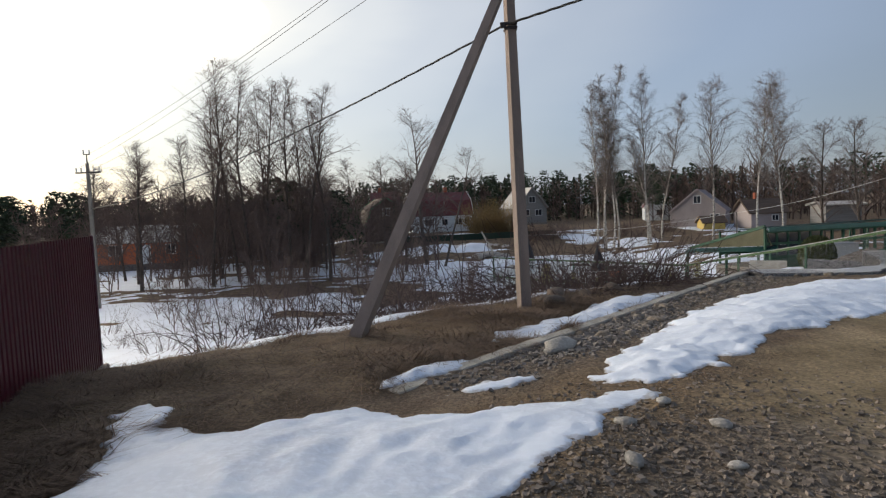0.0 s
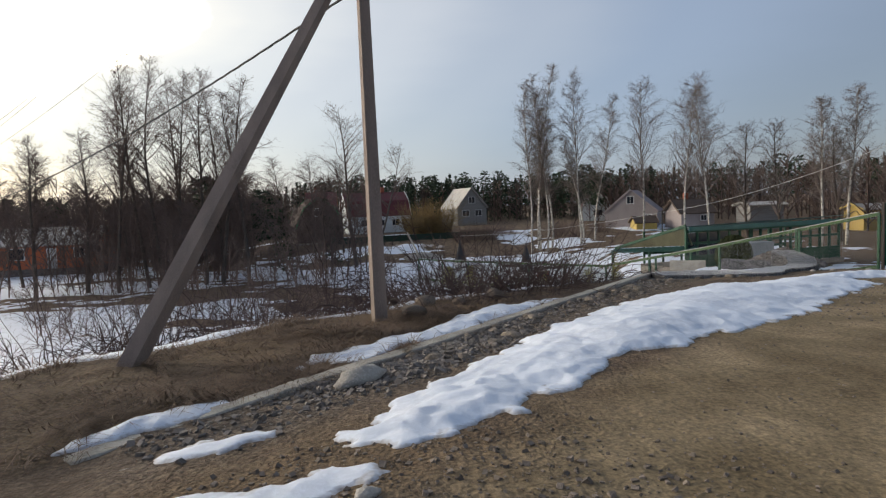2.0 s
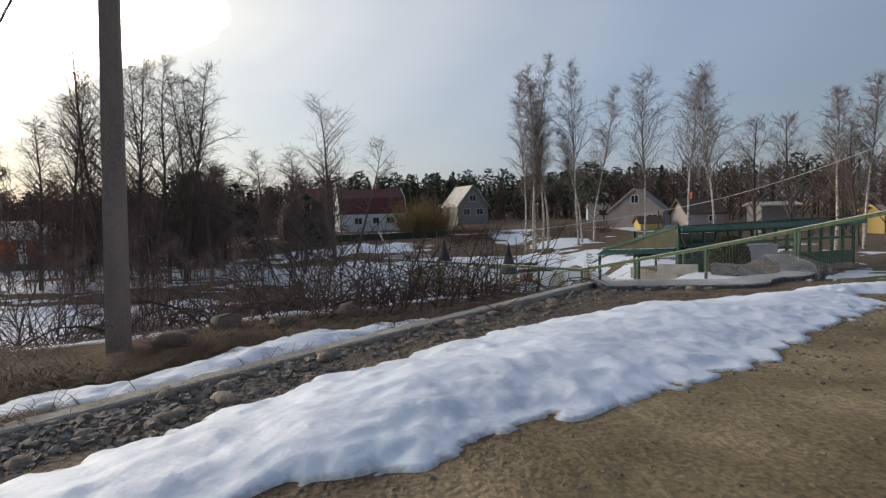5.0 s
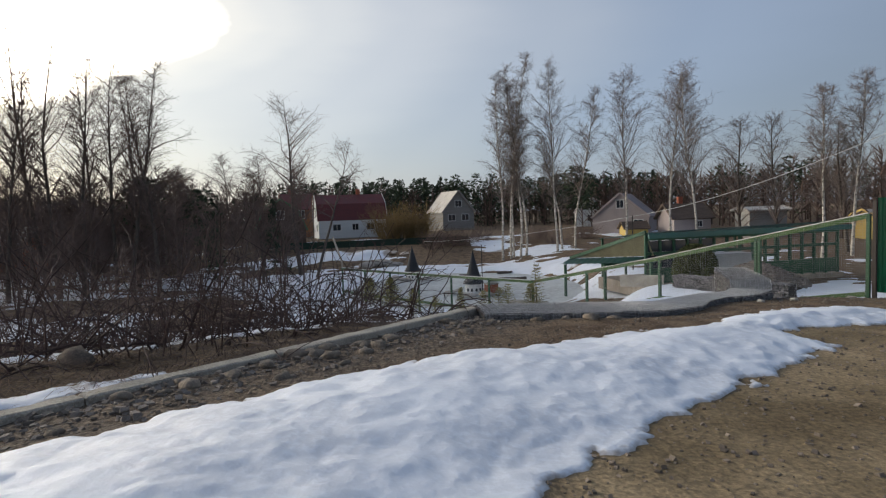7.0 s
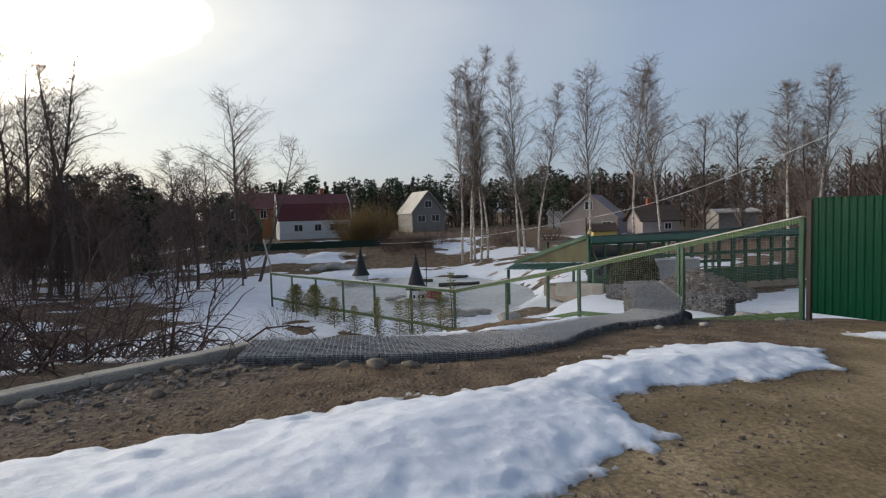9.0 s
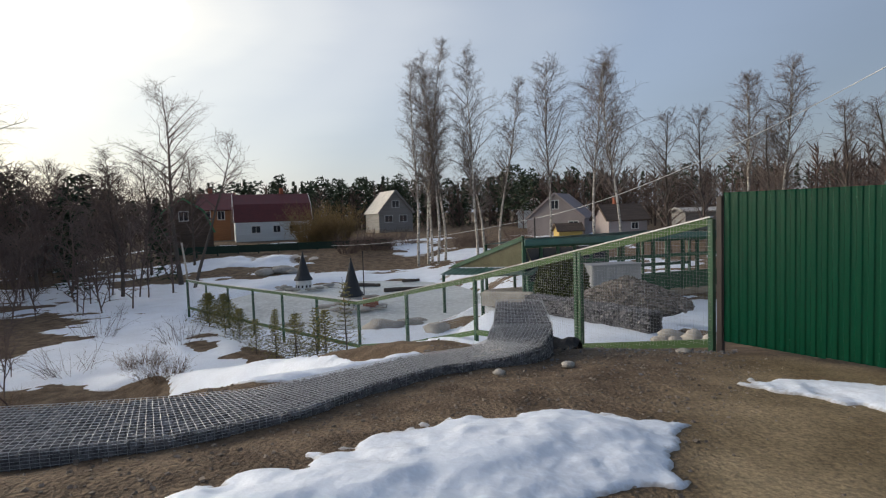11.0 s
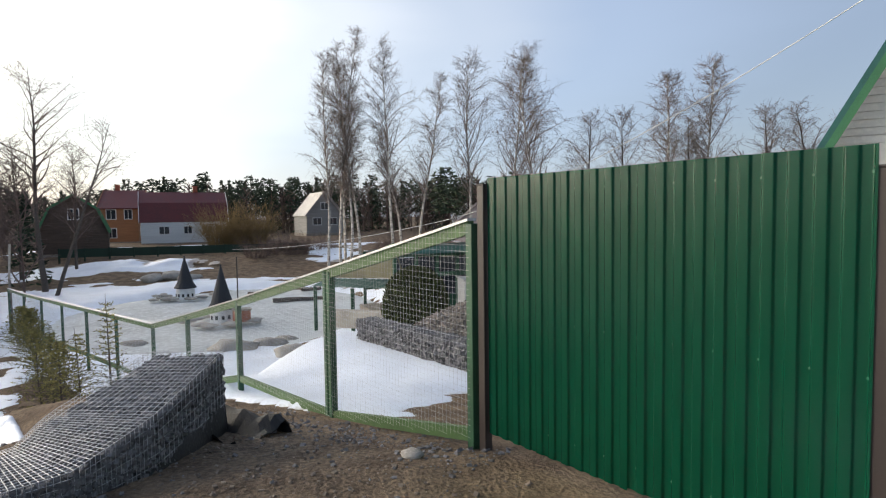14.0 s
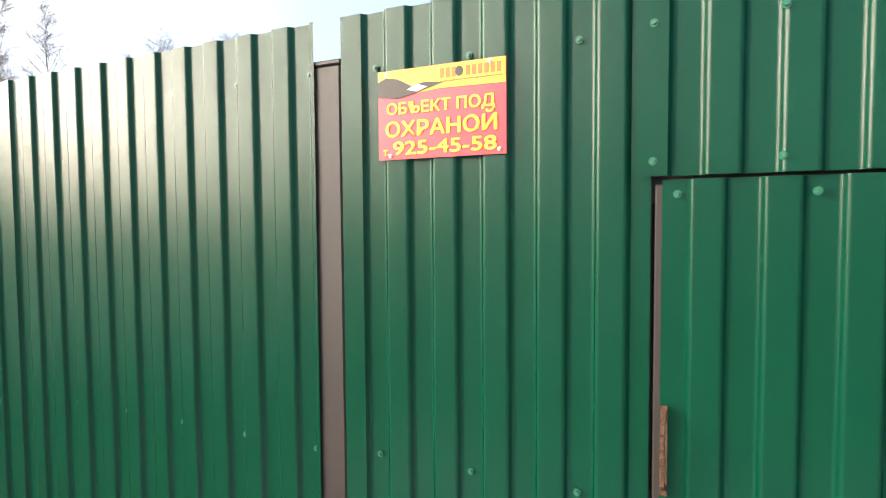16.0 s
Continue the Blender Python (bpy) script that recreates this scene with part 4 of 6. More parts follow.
def square_post(x, z0, z1, w, parent=None, label="dark brown square steel fence post", group="brown fence posts", y=0.035):
    ob = thing("fence_post", label, "fence post", FENCE, group)
    part("shaft", boxes((x - w / 2, y - w / 2, z0, x + w / 2, y + w / 2, z1), bevel=0.004), M_BROWN, ob)
    part("cap", boxes((x - w / 2 - 0.003, y - w / 2 - 0.003, z1, x + w / 2 + 0.003, y + w / 2 + 0.003, z1 + 0.012), bevel=0.003), M_BROWN, ob)
    return ob


square_post(-0.045, -0.78, 1.515, 0.075, y=0.0)
square_post(2.533, -0.75, 1.468, 0.085)
square_post(3.255, -0.75, 1.16, 0.035, y=0.05)
# Beam added behind the gap over the leaf, to block the bright background.
part("gap_backing", boxes((3.2, 0.02, 1.13, 4.3, 0.06, 1.24)), M_BROWN, p3)
square_post(4.19, -0.75, 1.5, 0.06, y=0.07)

# the sign
M_SIGN_RED = material("sign_red", (0.72, 0.035, 0.055), 0.4, var=0.06, bump=0)
M_SIGN_YEL = material("sign_yellow", (0.85, 0.60, 0.02), 0.4, var=0.06, bump=0)
M_SIGN_DARK = material("sign_dark_brown", (0.035, 0.022, 0.018), 0.5, var=0.3, bump=0)
M_SIGN_WHITE = material("sign_white", (0.75, 0.72, 0.68), 0.5, var=0.1, bump=0)
M_SIGN_BROWN = material("sign_orange_brown", (0.42, 0.15, 0.02), 0.5, var=0.2, bump=0)
sign = thing("warning_sign", "red and yellow plastic security sign screwed to fence", "sign", FENCE @ pose(2.687, -0.0155, 1.236))
SW, SH = 0.303, 0.196
part("board", boxes((0, -0.003, 0, SW, 0, SH)), M_SIGN_RED, sign)


def flat_shape(pts, y, t=0.0012):
    bm = bmesh.new()
    f = bm.faces.new([bm.verts.new((x, y, z)) for x, z in pts])
    ex = bmesh.ops.extrude_face_region(bm, geom=[f])
    for v in [g for g in ex["geom"] if isinstance(g, bmesh.types.BMVert)]:
        v.co.y -= t
    bmesh.ops.recalc_face_normals(bm, faces=bm.faces[:])
    return bm


part("top_band", flat_shape([(0.001, 0.150), (0.06, 0.138), (0.15, 0.146), (SW - 0.001, 0.144), (SW - 0.001, SH - 0.001), (0.001, SH - 0.001)], -0.0031), M_SIGN_YEL, sign, "yellow band")
part("emblem", flat_shape([(0.001, 0.140), (0.05, 0.133), (0.10, 0.142), (0.165, 0.158), (0.12, 0.163), (0.085, 0.158), (0.05, 0.176), (0.02, 0.180), (0.001, 0.172)], -0.0045), M_SIGN_DARK, sign, "dark plain emblem")
part("emblem", flat_shape([(0.075, 0.150), (0.10, 0.144), (0.125, 0.152), (0.10, 0.160)], -0.0058), M_SIGN_WHITE, sign, "pale plain emblem")
for x0, x1, z0, z1 in [(0.155 + 0.0137 * i, 0.1645 + 0.0137 * i, 0.166, 0.187) for i in range(3)] + [(0.215 + 0.0137 * i, 0.2245 + 0.0137 * i, 0.166, 0.187) for i in range(6)] + [(0.155, 0.298, 0.158, 0.161)]:
    part("bar", boxes((x0, -0.0052, z0, x1, -0.0044, z1)), M_SIGN_BROWN, sign)
part("bar", flat_shape([(0.200 + 0.009 * math.cos(a), 0.177 + 0.011 * math.sin(a)) for a in [i * 0.5236 for i in range(12)]], -0.0044), M_SIGN_DARK, sign, "dark round emblem")


def lettering(text, x, z, size, width, mat, parent, y):
    cu = bpy.data.curves.new("lettering", "FONT")
    cu.body, cu.size, cu.extrude = text, size, 0.0006
    tmp = new("lettering", cu)
    me = bpy.data.meshes.new_from_object(tmp.evaluated_get(bpy.context.evaluated_depsgraph_get()))
    bpy.data.objects.remove(tmp)
    xs = [v.co.x for v in me.vertices]
    k = width / (max(xs) - min(xs))
    x_min = min(xs)
    for v in me.vertices:
        v.co = Vector((x + (v.co.x - x_min) * k, y - v.co.z, z + v.co.y))
    # heavy strokes: the outline is laid down several times, a hair apart
    bm = bmesh.new()
    for i, (dx, dz) in enumerate(((0, 0), (-0.032, 0), (0.032, 0), (0.012, 0.018), (-0.012, -0.018), (0.022, 0.012), (-0.022, -0.012))):
        n0 = len(bm.verts)
        bm.from_mesh(me)
        bm.verts.ensure_lookup_table()
        for v in bm.verts[n0:]:
            v.co += Vector((dx * size, -0.00012 * i, dz * size))
    return part("lettering", bm, mat, parent, "yellow lettering")


lettering("ОБЪЕКТ ПОД", 0.024, 0.099, 0.034, 0.255, M_SIGN_YEL, sign, -0.0042)
lettering("ОХРАНОЙ", 0.021, 0.050, 0.045, 0.262, M_SIGN_YEL, sign, -0.0042)
lettering("925-45-58", 0.040, 0.010, 0.041, 0.242, M_SIGN_YEL, sign, -0.0042)
lettering("т.", 0.014, 0.010, 0.022, 0.014, M_SIGN_YEL, sign, -0.0042)
screw_me = bolt_me.copy()
for v in screw_me.vertices:
    v.co *= 0.6
screw_me.materials.clear()
screw_me.materials.append(M_STEEL)
for x, z in ((0.032, 0.008), (0.289, 0.010), (0.022, 0.187), (0.268, 0.190)):
    ob = new("screw", screw_me)
    ob.parent = sign
    ob.matrix_basis = pose(x, -0.0045, z)

# ---- the green timber fence with wire mesh that drops to the pond ----
MESH_POSTS = [(15.50, 17.12, 1.24, -0.75), (14.30, 19.21, 0.70, -1.22), (12.85, 21.77, 0.05, -1.42), (11.41, 24.43, -0.56, -2.2), (10.0, 26.87, -1.13, -2.75)]
dx, dy = -0.62, 0.785
for i in range(1, 7):
    MESH_POSTS.append((10.0 + dx * 2.4 * i, 26.87 + dy * 2.4 * i, -1.13 - 0.05 * min(i, 5), -2.75 - 0.05 * min(i, 5)))
G2 = "bays of the mesh fence"
for i, (x, y, zt, zb) in enumerate(MESH_POSTS):
    ob = thing("mesh_fence_post", "green painted fence post carrying wire mesh", "fence post", group="green fence posts")
    w = 0.11 if i == 1 else 0.075
    bm = bmesh.new()
    yaw = math.atan2(FDY, FDX)
    m = pose(x, y, 0, 0, 0, math.degrees(yaw))
    if i == 1:
        box(bm, -0.08, -0.04, zb - 0.2, -0.012, 0.04, zt - 0.02, 0.004)
        box(bm, 0.012, -0.04, zb - 0.2, 0.08, 0.04, zt - 0.02, 0.004)
    else:
        box(bm, -w / 2, -w / 2, zb - 0.2, w / 2, w / 2, zt - 0.02, 0.004)
    bmesh.ops.transform(bm, matrix=m, verts=bm.verts)
    part("shaft", bm, M_GREENP, ob)
for i, (a, b) in enumerate(zip(MESH_POSTS, MESH_POSTS[1:])):
    ob = thing("mesh_fence_bay", "green fence bay of wire mesh between sloping timber rails", "fence", group=G2)
    pa, pb = Vector((a[0], a[1], a[2])), Vector((b[0], b[1], b[2]))
    qa, qb = Vector((a[0], a[1], a[3] + 0.27)), Vector((b[0], b[1], b[3] + 0.27))
    d = (pb - pa).normalized()
    part("top_rail", beam(bmesh.new(), pa - Vector((0, 0, 0.045)), pb - Vector((0, 0, 0.045)), 0.05, 0.10, 0.004), M_GREENL, ob)
    # Pale strip stands in for sunlight along the green rail's top.
    part("sunlit_top_strip", beam(bmesh.new(), pa + Vector((0, 0, 0.012)), pb + Vector((0, 0, 0.012)), 0.09, 0.014, 0.003), M_STEEL, ob, "pale strip standing in for the sunlit rail top")
    part("bottom_rail", beam(bmesh.new(), qa, qb, 0.045, 0.10, 0.004), M_GREENL, ob)
    segs = []
    nn = Vector((d.y, -d.x, 0)).normalized() * -0.04
    horiz = Vector((pb.x - pa.x, pb.y - pa.y, 0))
    cell = 0.05 if i < 4 else 0.10
    rad = 0.0011 if i < 4 else 0.0018
    L = horiz.length
    nv = int(L / cell)
    for j in range(1, nv):
        f = j / nv
        segs.append((qa.lerp(qb, f) + nn, pa.lerp(pb, f) + nn, rad, rad))
    zl, zh = min(qa.z, qb.z), max(pa.z, pb.z)
    for z in np.arange(zl, zh, cell):
        fs = []
        for j in range(41):
            f = j / 40
            if qa.lerp(qb, f).z - 0.02 < z < pa.lerp(pb, f).z:
                fs.append(f)
        if len(fs) > 1:
            p, q = pa + horiz * fs[0], pa + horiz * fs[-1]
            segs.append((Vector((p.x, p.y, z)) + nn, Vector((q.x, q.y, z)) + nn, rad, rad))
    tagged(tube_ob("wire_mesh", segs, M_STEEL, ob), "fine galvanised wire mesh")

rail = thing("handrail", "weathered pale wooden handrail climbing from fence end", "handrail")
part("rail", beam(bmesh.new(), (1.05, 38.3, -1.05), (0.35, 39.8, 0.3), 0.07, 0.09, 0.01), M_KERB, rail)
part("rail", beam(bmesh.new(), (1.10, 38.2, -1.6), (1.05, 38.3, -1.05), 0.07, 0.07, 0.01), M_CONCRETE, rail)
for hx, hy, hz in ((1.05, 38.35, -1.05),):
    part("post", boxes((hx - 0.03, hy - 0.03, gz(hx, hy) - 0.2, hx + 0.03, hy + 0.03, hz), bevel=0.006), M_BARK, rail)

# ---- the burgundy fence by the start ----
bx, by = -4.95, 3.1
tx, ty = -6.37, 6.65
yaw = math.degrees(math.atan2(ty - by, tx - bx))
BF = pose(tx, ty, 0, 0, 0, yaw)
burg = thing("steel_fence", "burgundy profiled steel fence panel on a concrete base", "fence", BF)
part("sheet", profile_sheet(-8.5, 0.0, -0.14, 1.88, phase=0.02, y=0.0), M_BURG, burg)
part("plinth", boxes((-8.5, -0.1, -0.9, 0.05, 0.12, -0.12), bevel=0.02), M_CONCRETE, burg, "rough concrete strip footing")
part("corner_strip", boxes((-0.06, -0.02, -0.14, 0.012, 0.012, 1.89), bevel=0.003), M_BURG, burg)

# ---- trees ----


def branch(segs, p, d, length, r0, r1, n, bend, rng, up=0.0):
    """A wobbling tapered branch; returns its points."""
    pts = [np.array(p, float)]
    d = np.array(d, float)
    for i in range(n):
        d = d + rng.normal(0, bend, 3) + np.array([0, 0, up])
        d /= np.linalg.norm(d)
        q = pts[-1] + d * length / n
        segs.append((pts[-1], q, r0 + (r1 - r0) * i / n, r0 + (r1 - r0) * (i + 1) / n))
        pts.append(q)
    return pts, d


def bare_tree(seed, h, r, limbs=26, start=0.3, spread=0.22, rise=0.9, sub=6, twigs=3, lean=0.02, fine=0.0098):
    """Trunk segments and crown segments of a leafless tree, h metres high."""
    rng = np.random.default_rng(seed)
    trunk, crown = [], []
    pts, _ = branch(trunk, (0, 0, -0.3), (rng.normal(0, lean), rng.normal(0, lean), 1), h + 0.3, r, 0.012, 14, 0.035, rng, 0.03)
    pts = np.array(pts)
    for i in range(limbs):
        f = start + (0.97 - start) * (i + rng.random()) / limbs
        k = f * 14
        j = min(int(k), 13)
        p = pts[j] * (1 - k + j) + pts[j + 1] * (k - j)
        a = rng.random() * 6.283
        g = (f - start) / (1 - start)
        ln = h * spread * (0.10 + 1.35 * (1 - g) ** 0.7 * min(1, 0.55 + g * 1.8)) * rng.uniform(0.6, 1.2)
        out = np.array([math.cos(a), math.sin(a), rise + 0.6 * rng.random()])
        rl = max(0.012, r * (1 - f) * 0.55 + 0.012)
        lp, ld = branch(crown, p, out / np.linalg.norm(out), ln, rl, fine, 5, 0.11, rng, 0.02)
        for q in range(sub):
            t = 1 + q * 4 / sub + rng.random() * 0.6
            j2 = min(int(t), 4)
            b = lp[j2] * (1 - t + j2) + lp[j2 + 1] * (t - j2)
            a2 = rng.random() * 6.283
            o2 = ld * 0.6 + np.array([math.cos(a2), math.sin(a2), 0.15]) * 0.9
            sp, sd2 = branch(crown, b, o2 / np.linalg.norm(o2), (0.35 + ln * rng.uniform(0.2, 0.42)), fine * 1.1, fine * 0.55, 3, 0.13, rng, -0.03)
            for w in range(twigs):
                b2 = sp[1 + w % 3]
                o3 = sd2 * 0.6 + rng.normal(0, 0.6, 3)
                branch(crown, b2, o3 / np.linalg.norm(o3), (0.25 + ln * rng.uniform(0.08, 0.2)), fine * 0.7, fine * 0.45, 1, 0.1, rng)
    return trunk, crown


def tree_thing(name, label, x, y, segs_pair, bark, twig, z=None, turn=0.0, group=""):
    ob = thing(name, label, "tree", pose(x, y, gz(x, y) if z is None else z, 0, 0, turn), group)
    trunk, crown = segs_pair
    chain_ob("trunk", trunk, bark, ob, 8)
    tube_ob("crown", crown, twig, ob, 3)
    return ob


BL = "tall leafless birch with white bark on wet ground"
for i, (x, y, h) in enumerate([(12.9, 59.3, 17.0), (13.8, 60.3, 18.6), (14.6, 59.6, 18.0), (15.3, 60.6, 16.5), (14.2, 61.2, 15.0)]):
    tree_thing("birch", "slender leafless birch in a close clump", x, y, bare_tree(100 + i, h * 1.04, 0.12, 46, 0.30, 0.12, 1.1, 8, 5, 0.03), M_BIRCH, M_BTWIG, group="birch clump")
for i, (x, y, h, sp) in enumerate([(18.0, 59.0, 16.6, 0.16), (20.5, 62.5, 15.0, 0.13), (18.9, 61.0, 11.0, 0.13), (23.9, 57.4, 15.2, 0.2), (26.3, 53.4, 14.4, 0.19), (27.9, 51.8, 13.4, 0.2), (32.4, 43.4, 11.0, 0.15), (34.6, 43.6, 11.6, 0.17)]):
    tree_thing("birch", BL, x, y, bare_tree(120 + i, h * 1.05, 0.12, 46, 0.30, sp, 1.05, 8, 5, 0.03), M_BIRCH, M_BTWIG, group="birches by the pavilion")
for i, (x, y, h, sp) in enumerate([(32.1, 52.7, 10.8, 0.24), (33.6, 50.2, 10.6, 0.25), (38.5, 43.5, 9.8, 0.22), (40.5, 41.0, 9.6, 0.22), (43.0, 42.0, 9.2, 0.24), (36.8, 47.0, 9.5, 0.22), (46.5, 44.0, 8.8, 0.25), (49.0, 40.0, 8.6, 0.25)]):
    tree_thing("bare_tree", "leafless dark-twigged tree with ascending crown", x, y, bare_tree(140 + i, h, 0.14, 42, 0.18, sp, 0.9, 7, 4, 0.03), M_BARK, M_BTWIG, group="dark bare trees")
tree_thing("bare_tree", "tall dark leafless tree beside the pond fence", -4.6, 53.0, bare_tree(160, 14.8, 0.2, 30, 0.34, 0.24, 0.75, 7, 4, 0.02), M_BARK, M_TWIG)
tree_thing("bare_tree", "leaning leafless tree with drooping tip", -2.9, 50.4, bare_tree(161, 11.0, 0.13, 16, 0.45, 0.26, 0.5, 6, 4, 0.13), M_BARK, M_TWIG)
for i, (x, y, h) in enumerate([(-17.6, 42.5, 16.6), (-18.9, 43.5, 17.0), (-16.4, 43.0, 15.2), (-15.2, 44.5, 15.6), (-20.2, 41.5, 13.4), (-13.6, 43.5, 15.0), (-11.4, 42.5, 13.4), (-22.6, 42.0, 11.5), (-25.0, 40.0, 10.4), (-14.6, 46.5, 14.4), (-21.5, 46.0, 15.0), (-18.0, 47.0, 15.5), (-27.5, 44.0, 10.0), (-29.5, 41.0, 9.0)]):
    tree_thing("bare_tree", "leafless grey alder standing in snowy hollow", x, y, bare_tree(180 + i, h * 1.04, 0.15, 40, 0.30, 0.17, 1.0, 7, 4, 0.05, 0.011), M_BARK, M_TWIG, group="alders in the hollow")
for i, (x, y, h) in enumerate([(-9.5, 60.0, 10.2), (-12.5, 62.0, 10.8), (-7.0, 63.0, 10.0), (-16.5, 60.0, 9.8), (-20.0, 63.0, 9.5), (-24.0, 58.0, 9.6), (-28.0, 52.0, 9.0), (-31.0, 48.0, 8.5), (-6.0, 47.0, 8.0), (-14.0, 52.0, 8.5)]):
    tree_thing("bare_tree", "broad leafless tree with dense dark twigs", x, y, bare_tree(210 + i, h, 0.13, 36, 0.22, 0.27, 0.8, 7, 4, 0.05, 0.011), M_BARK, M_TWIG, group="broad bare trees")


def merged(template, places, rng, jitter=0.15):
    """Many turned and scaled copies of a few segment sets, as one list of tubes."""
    out = []
    for x, y, z, k in places:
        a = rng.random() * 6.283
        c, s = math.cos(a), math.sin(a)
        m = np.array([[c, -s, 0], [s, c, 0], [0, 0, 1]]) * k
        o = np.array([x, y, z])
        out += [(m @ p + o, m @ q + o, r0 * k, r1 * k) for p, q, r0, r1 in template[rng.integers(len(template))]]
    return out


rng = np.random.default_rng(9)
small = [sum(bare_tree(300 + i, 5.5, 0.05, 12, 0.10, 0.3, 1.2, 4, 2, 0.12, 0.016), []) for i in range(4)]
places = []
for i in range(2000):
    x, y = rng.uniform(-46, 2), rng.uniform(26, 78)
    if y < 34 + 0.0 * x or x > -3 + (y - 45) * 0.06 - 0 or len(places) > 330:
        continue
    d = math.hypot(x + 36, y - 54)
    if d < 8 or (x > -16 and 70 < y) or (-44 < x < -28 and y < 58 and y > 30 and rng.random() < 0.75) or (y < 38 and rng.random() < 0.85) or (x > -15 and y > 48):
        continue
    places.append((x, y, gz(x, y), rng.uniform(0.5, 1.3) if y < 45 else rng.uniform(0.8, 1.6)))
for i in range(60):
    s, u = rng.uniform(6, 20), rng.uniform(-26, -10)
    x, y = xy(s, u)
    if x < 1:
        places.append((x, y, gz(x, y), rng.uniform(0.3, 0.6)))
tk = tube_ob("thicket", merged(small, places, rng), M_TWIG)
tagged(tk, "dark leafless thicket of alder and willow in the hollow", "thicket", kind="stuff")

# far woods: bare brown stems with conifers between
bundle = []
for i in range(5):
    r2 = np.random.default_rng(400 + i)
    segs = [(np.array([0, 0, -1.0]), np.array([0, 0, 7.5]), 0.13, 0.03)]
    for j in range(26):
        a, z = r2.random() * 6.283, r2.uniform(0.5, 7.0)
        ln = r2.uniform(1.0, 2.6) * (1.1 - z / 9)
        segs.append((np.array([0, 0, z]), np.array([math.cos(a) * ln, math.sin(a) * ln, z + ln * 1.0]), 0.07, 0.03))
    bundle.append(segs)
places = []
for i in range(1150):
    az, rad = radians(rng.uniform(-78, 78)), rng.uniform(108, 165)
    if az > radians(14):
        rad = rng.uniform(84, 140) if az < radians(32) else rng.uniform(62, 115)
    x, y = 8 + math.sin(az) * rad, 8 + math.cos(az) * rad
    places.append((x, y, gz(x, y), rng.uniform(0.75, 1.25)))
fw = tube_ob("far_woods", merged(bundle, places, rng), M_WOODS)
tagged(fw, "brown leafless woodland closing the view", "woods", kind="stuff")


def needle_cloud(n, h, w, rng, shape):
    """Small leaf-like quads that fill a conifer's outline."""
    z = rng.random(n) ** 0.9
    if shape == "pine":
        z = 0.35 + 0.65 * z
        rad = w * np.sqrt(np.clip(1 - ((z - 0.62) / 0.42) ** 2, 0.03, 1))
    else:
        rad = w * (1.02 - z)
    a = rng.random(n) * 6.283
    k = rad * np.sqrt(rng.random(n))
    c = np.stack([np.cos(a) * k, np.sin(a) * k, z * h], -1)
    d = rng.normal(0, 1, (n, 3)) * np.array([1, 1, 0.45])
    e = rng.normal(0, 1, (n, 3)) * np.array([1, 1, 0.6])
    sz = h * 0.032
    d, e = d / np.linalg.norm(d, axis=1, keepdims=True) * sz * 1.4, e / np.linalg.norm(e, axis=1, keepdims=True) * sz * 0.8
    return np.stack([c - d, c - e * 0.5, c + d, c + e], 1)


quads = []
for i in range(760):
    az, rad = radians(rng.uniform(-78, 40)), rng.uniform(112, 160)
    if az > radians(22) and rng.random() < 0.6:
        continue
    x, y = 8 + math.sin(az) * rad, 8 + math.cos(az) * rad
    h = rng.uniform(8.3, 10.8) * (0.9 if az < radians(-30) else 1.0)
    q = needle_cloud(190, h, h * rng.uniform(0.13, 0.22), rng, "pine" if rng.random() < 0.6 else "fir")
    quads.append(q + np.array([x, y, gz(x, y)]))
for x, y, h in [(-33, 95, 11.5), (-31, 97, 9.5), (27, 88, 9.0), (30, 92, 8.0), (-50, 70, 9.0), (-55, 74, 9.5), (-60, 70, 9.0), (-48, 80, 8.5), (-64, 76, 9.2), (-57, 66, 8.4), (-18.0, 55.0, 8.6), (-10.5, 50, 5.5), (-14.0, 57, 7.5), (-8.0, 58, 6.5)]:
    quads.append(needle_cloud(520, h, h * 0.24, rng, "pine" if h > 7 else "fir") + np.array([x, y, gz(x, y)]))
q = np.concatenate(quads)
fc = new("far_conifers", fast_mesh("far_conifers", q.reshape(-1, 3), np.arange(len(q) * 4).reshape(-1, 4), M_PINE))
tagged(fc, "dark green pines and firs along the skyline", "woods", kind="stuff")

# ---- brushwood beside the kerb ----


def bush(x, y, n, height, spread, seed, label, mat=None, arch=0.25, r=0.006, side=4):
    rng = np.random.default_rng(seed)
    segs = []
    for i in range(n):
        a = rng.random() * 6.283
        p = np.array([math.cos(a), math.sin(a), 0]) * spread * 0.35 * math.sqrt(rng.random())
        d = np.array([math.cos(a) * rng.uniform(0.1, 0.9), math.sin(a) * rng.uniform(0.1, 0.9), 1.0])
        pts, dd = branch(segs, p, d / np.linalg.norm(d), height * rng.uniform(0.5, 1.15), r * rng.uniform(0.7, 1.6), r * 0.4, 6, 0.13, rng, -arch * rng.random())
        for j in range(side):
            b = pts[1 + int(rng.integers(5))]
            o = dd * 0.5 + rng.normal(0, 0.55, 3)
            branch(segs, b, o / np.linalg.norm(o), height * rng.uniform(0.15, 0.4), r * 0.5, r * 0.3, 2, 0.15, rng)
    ob = tube_ob("bush", segs, mat or M_BUSH, None, 3)
    ob.matrix_world = pose(x, y, gz(x, y) - 0.03)
    return tagged(ob, label, "bush", "brushwood")


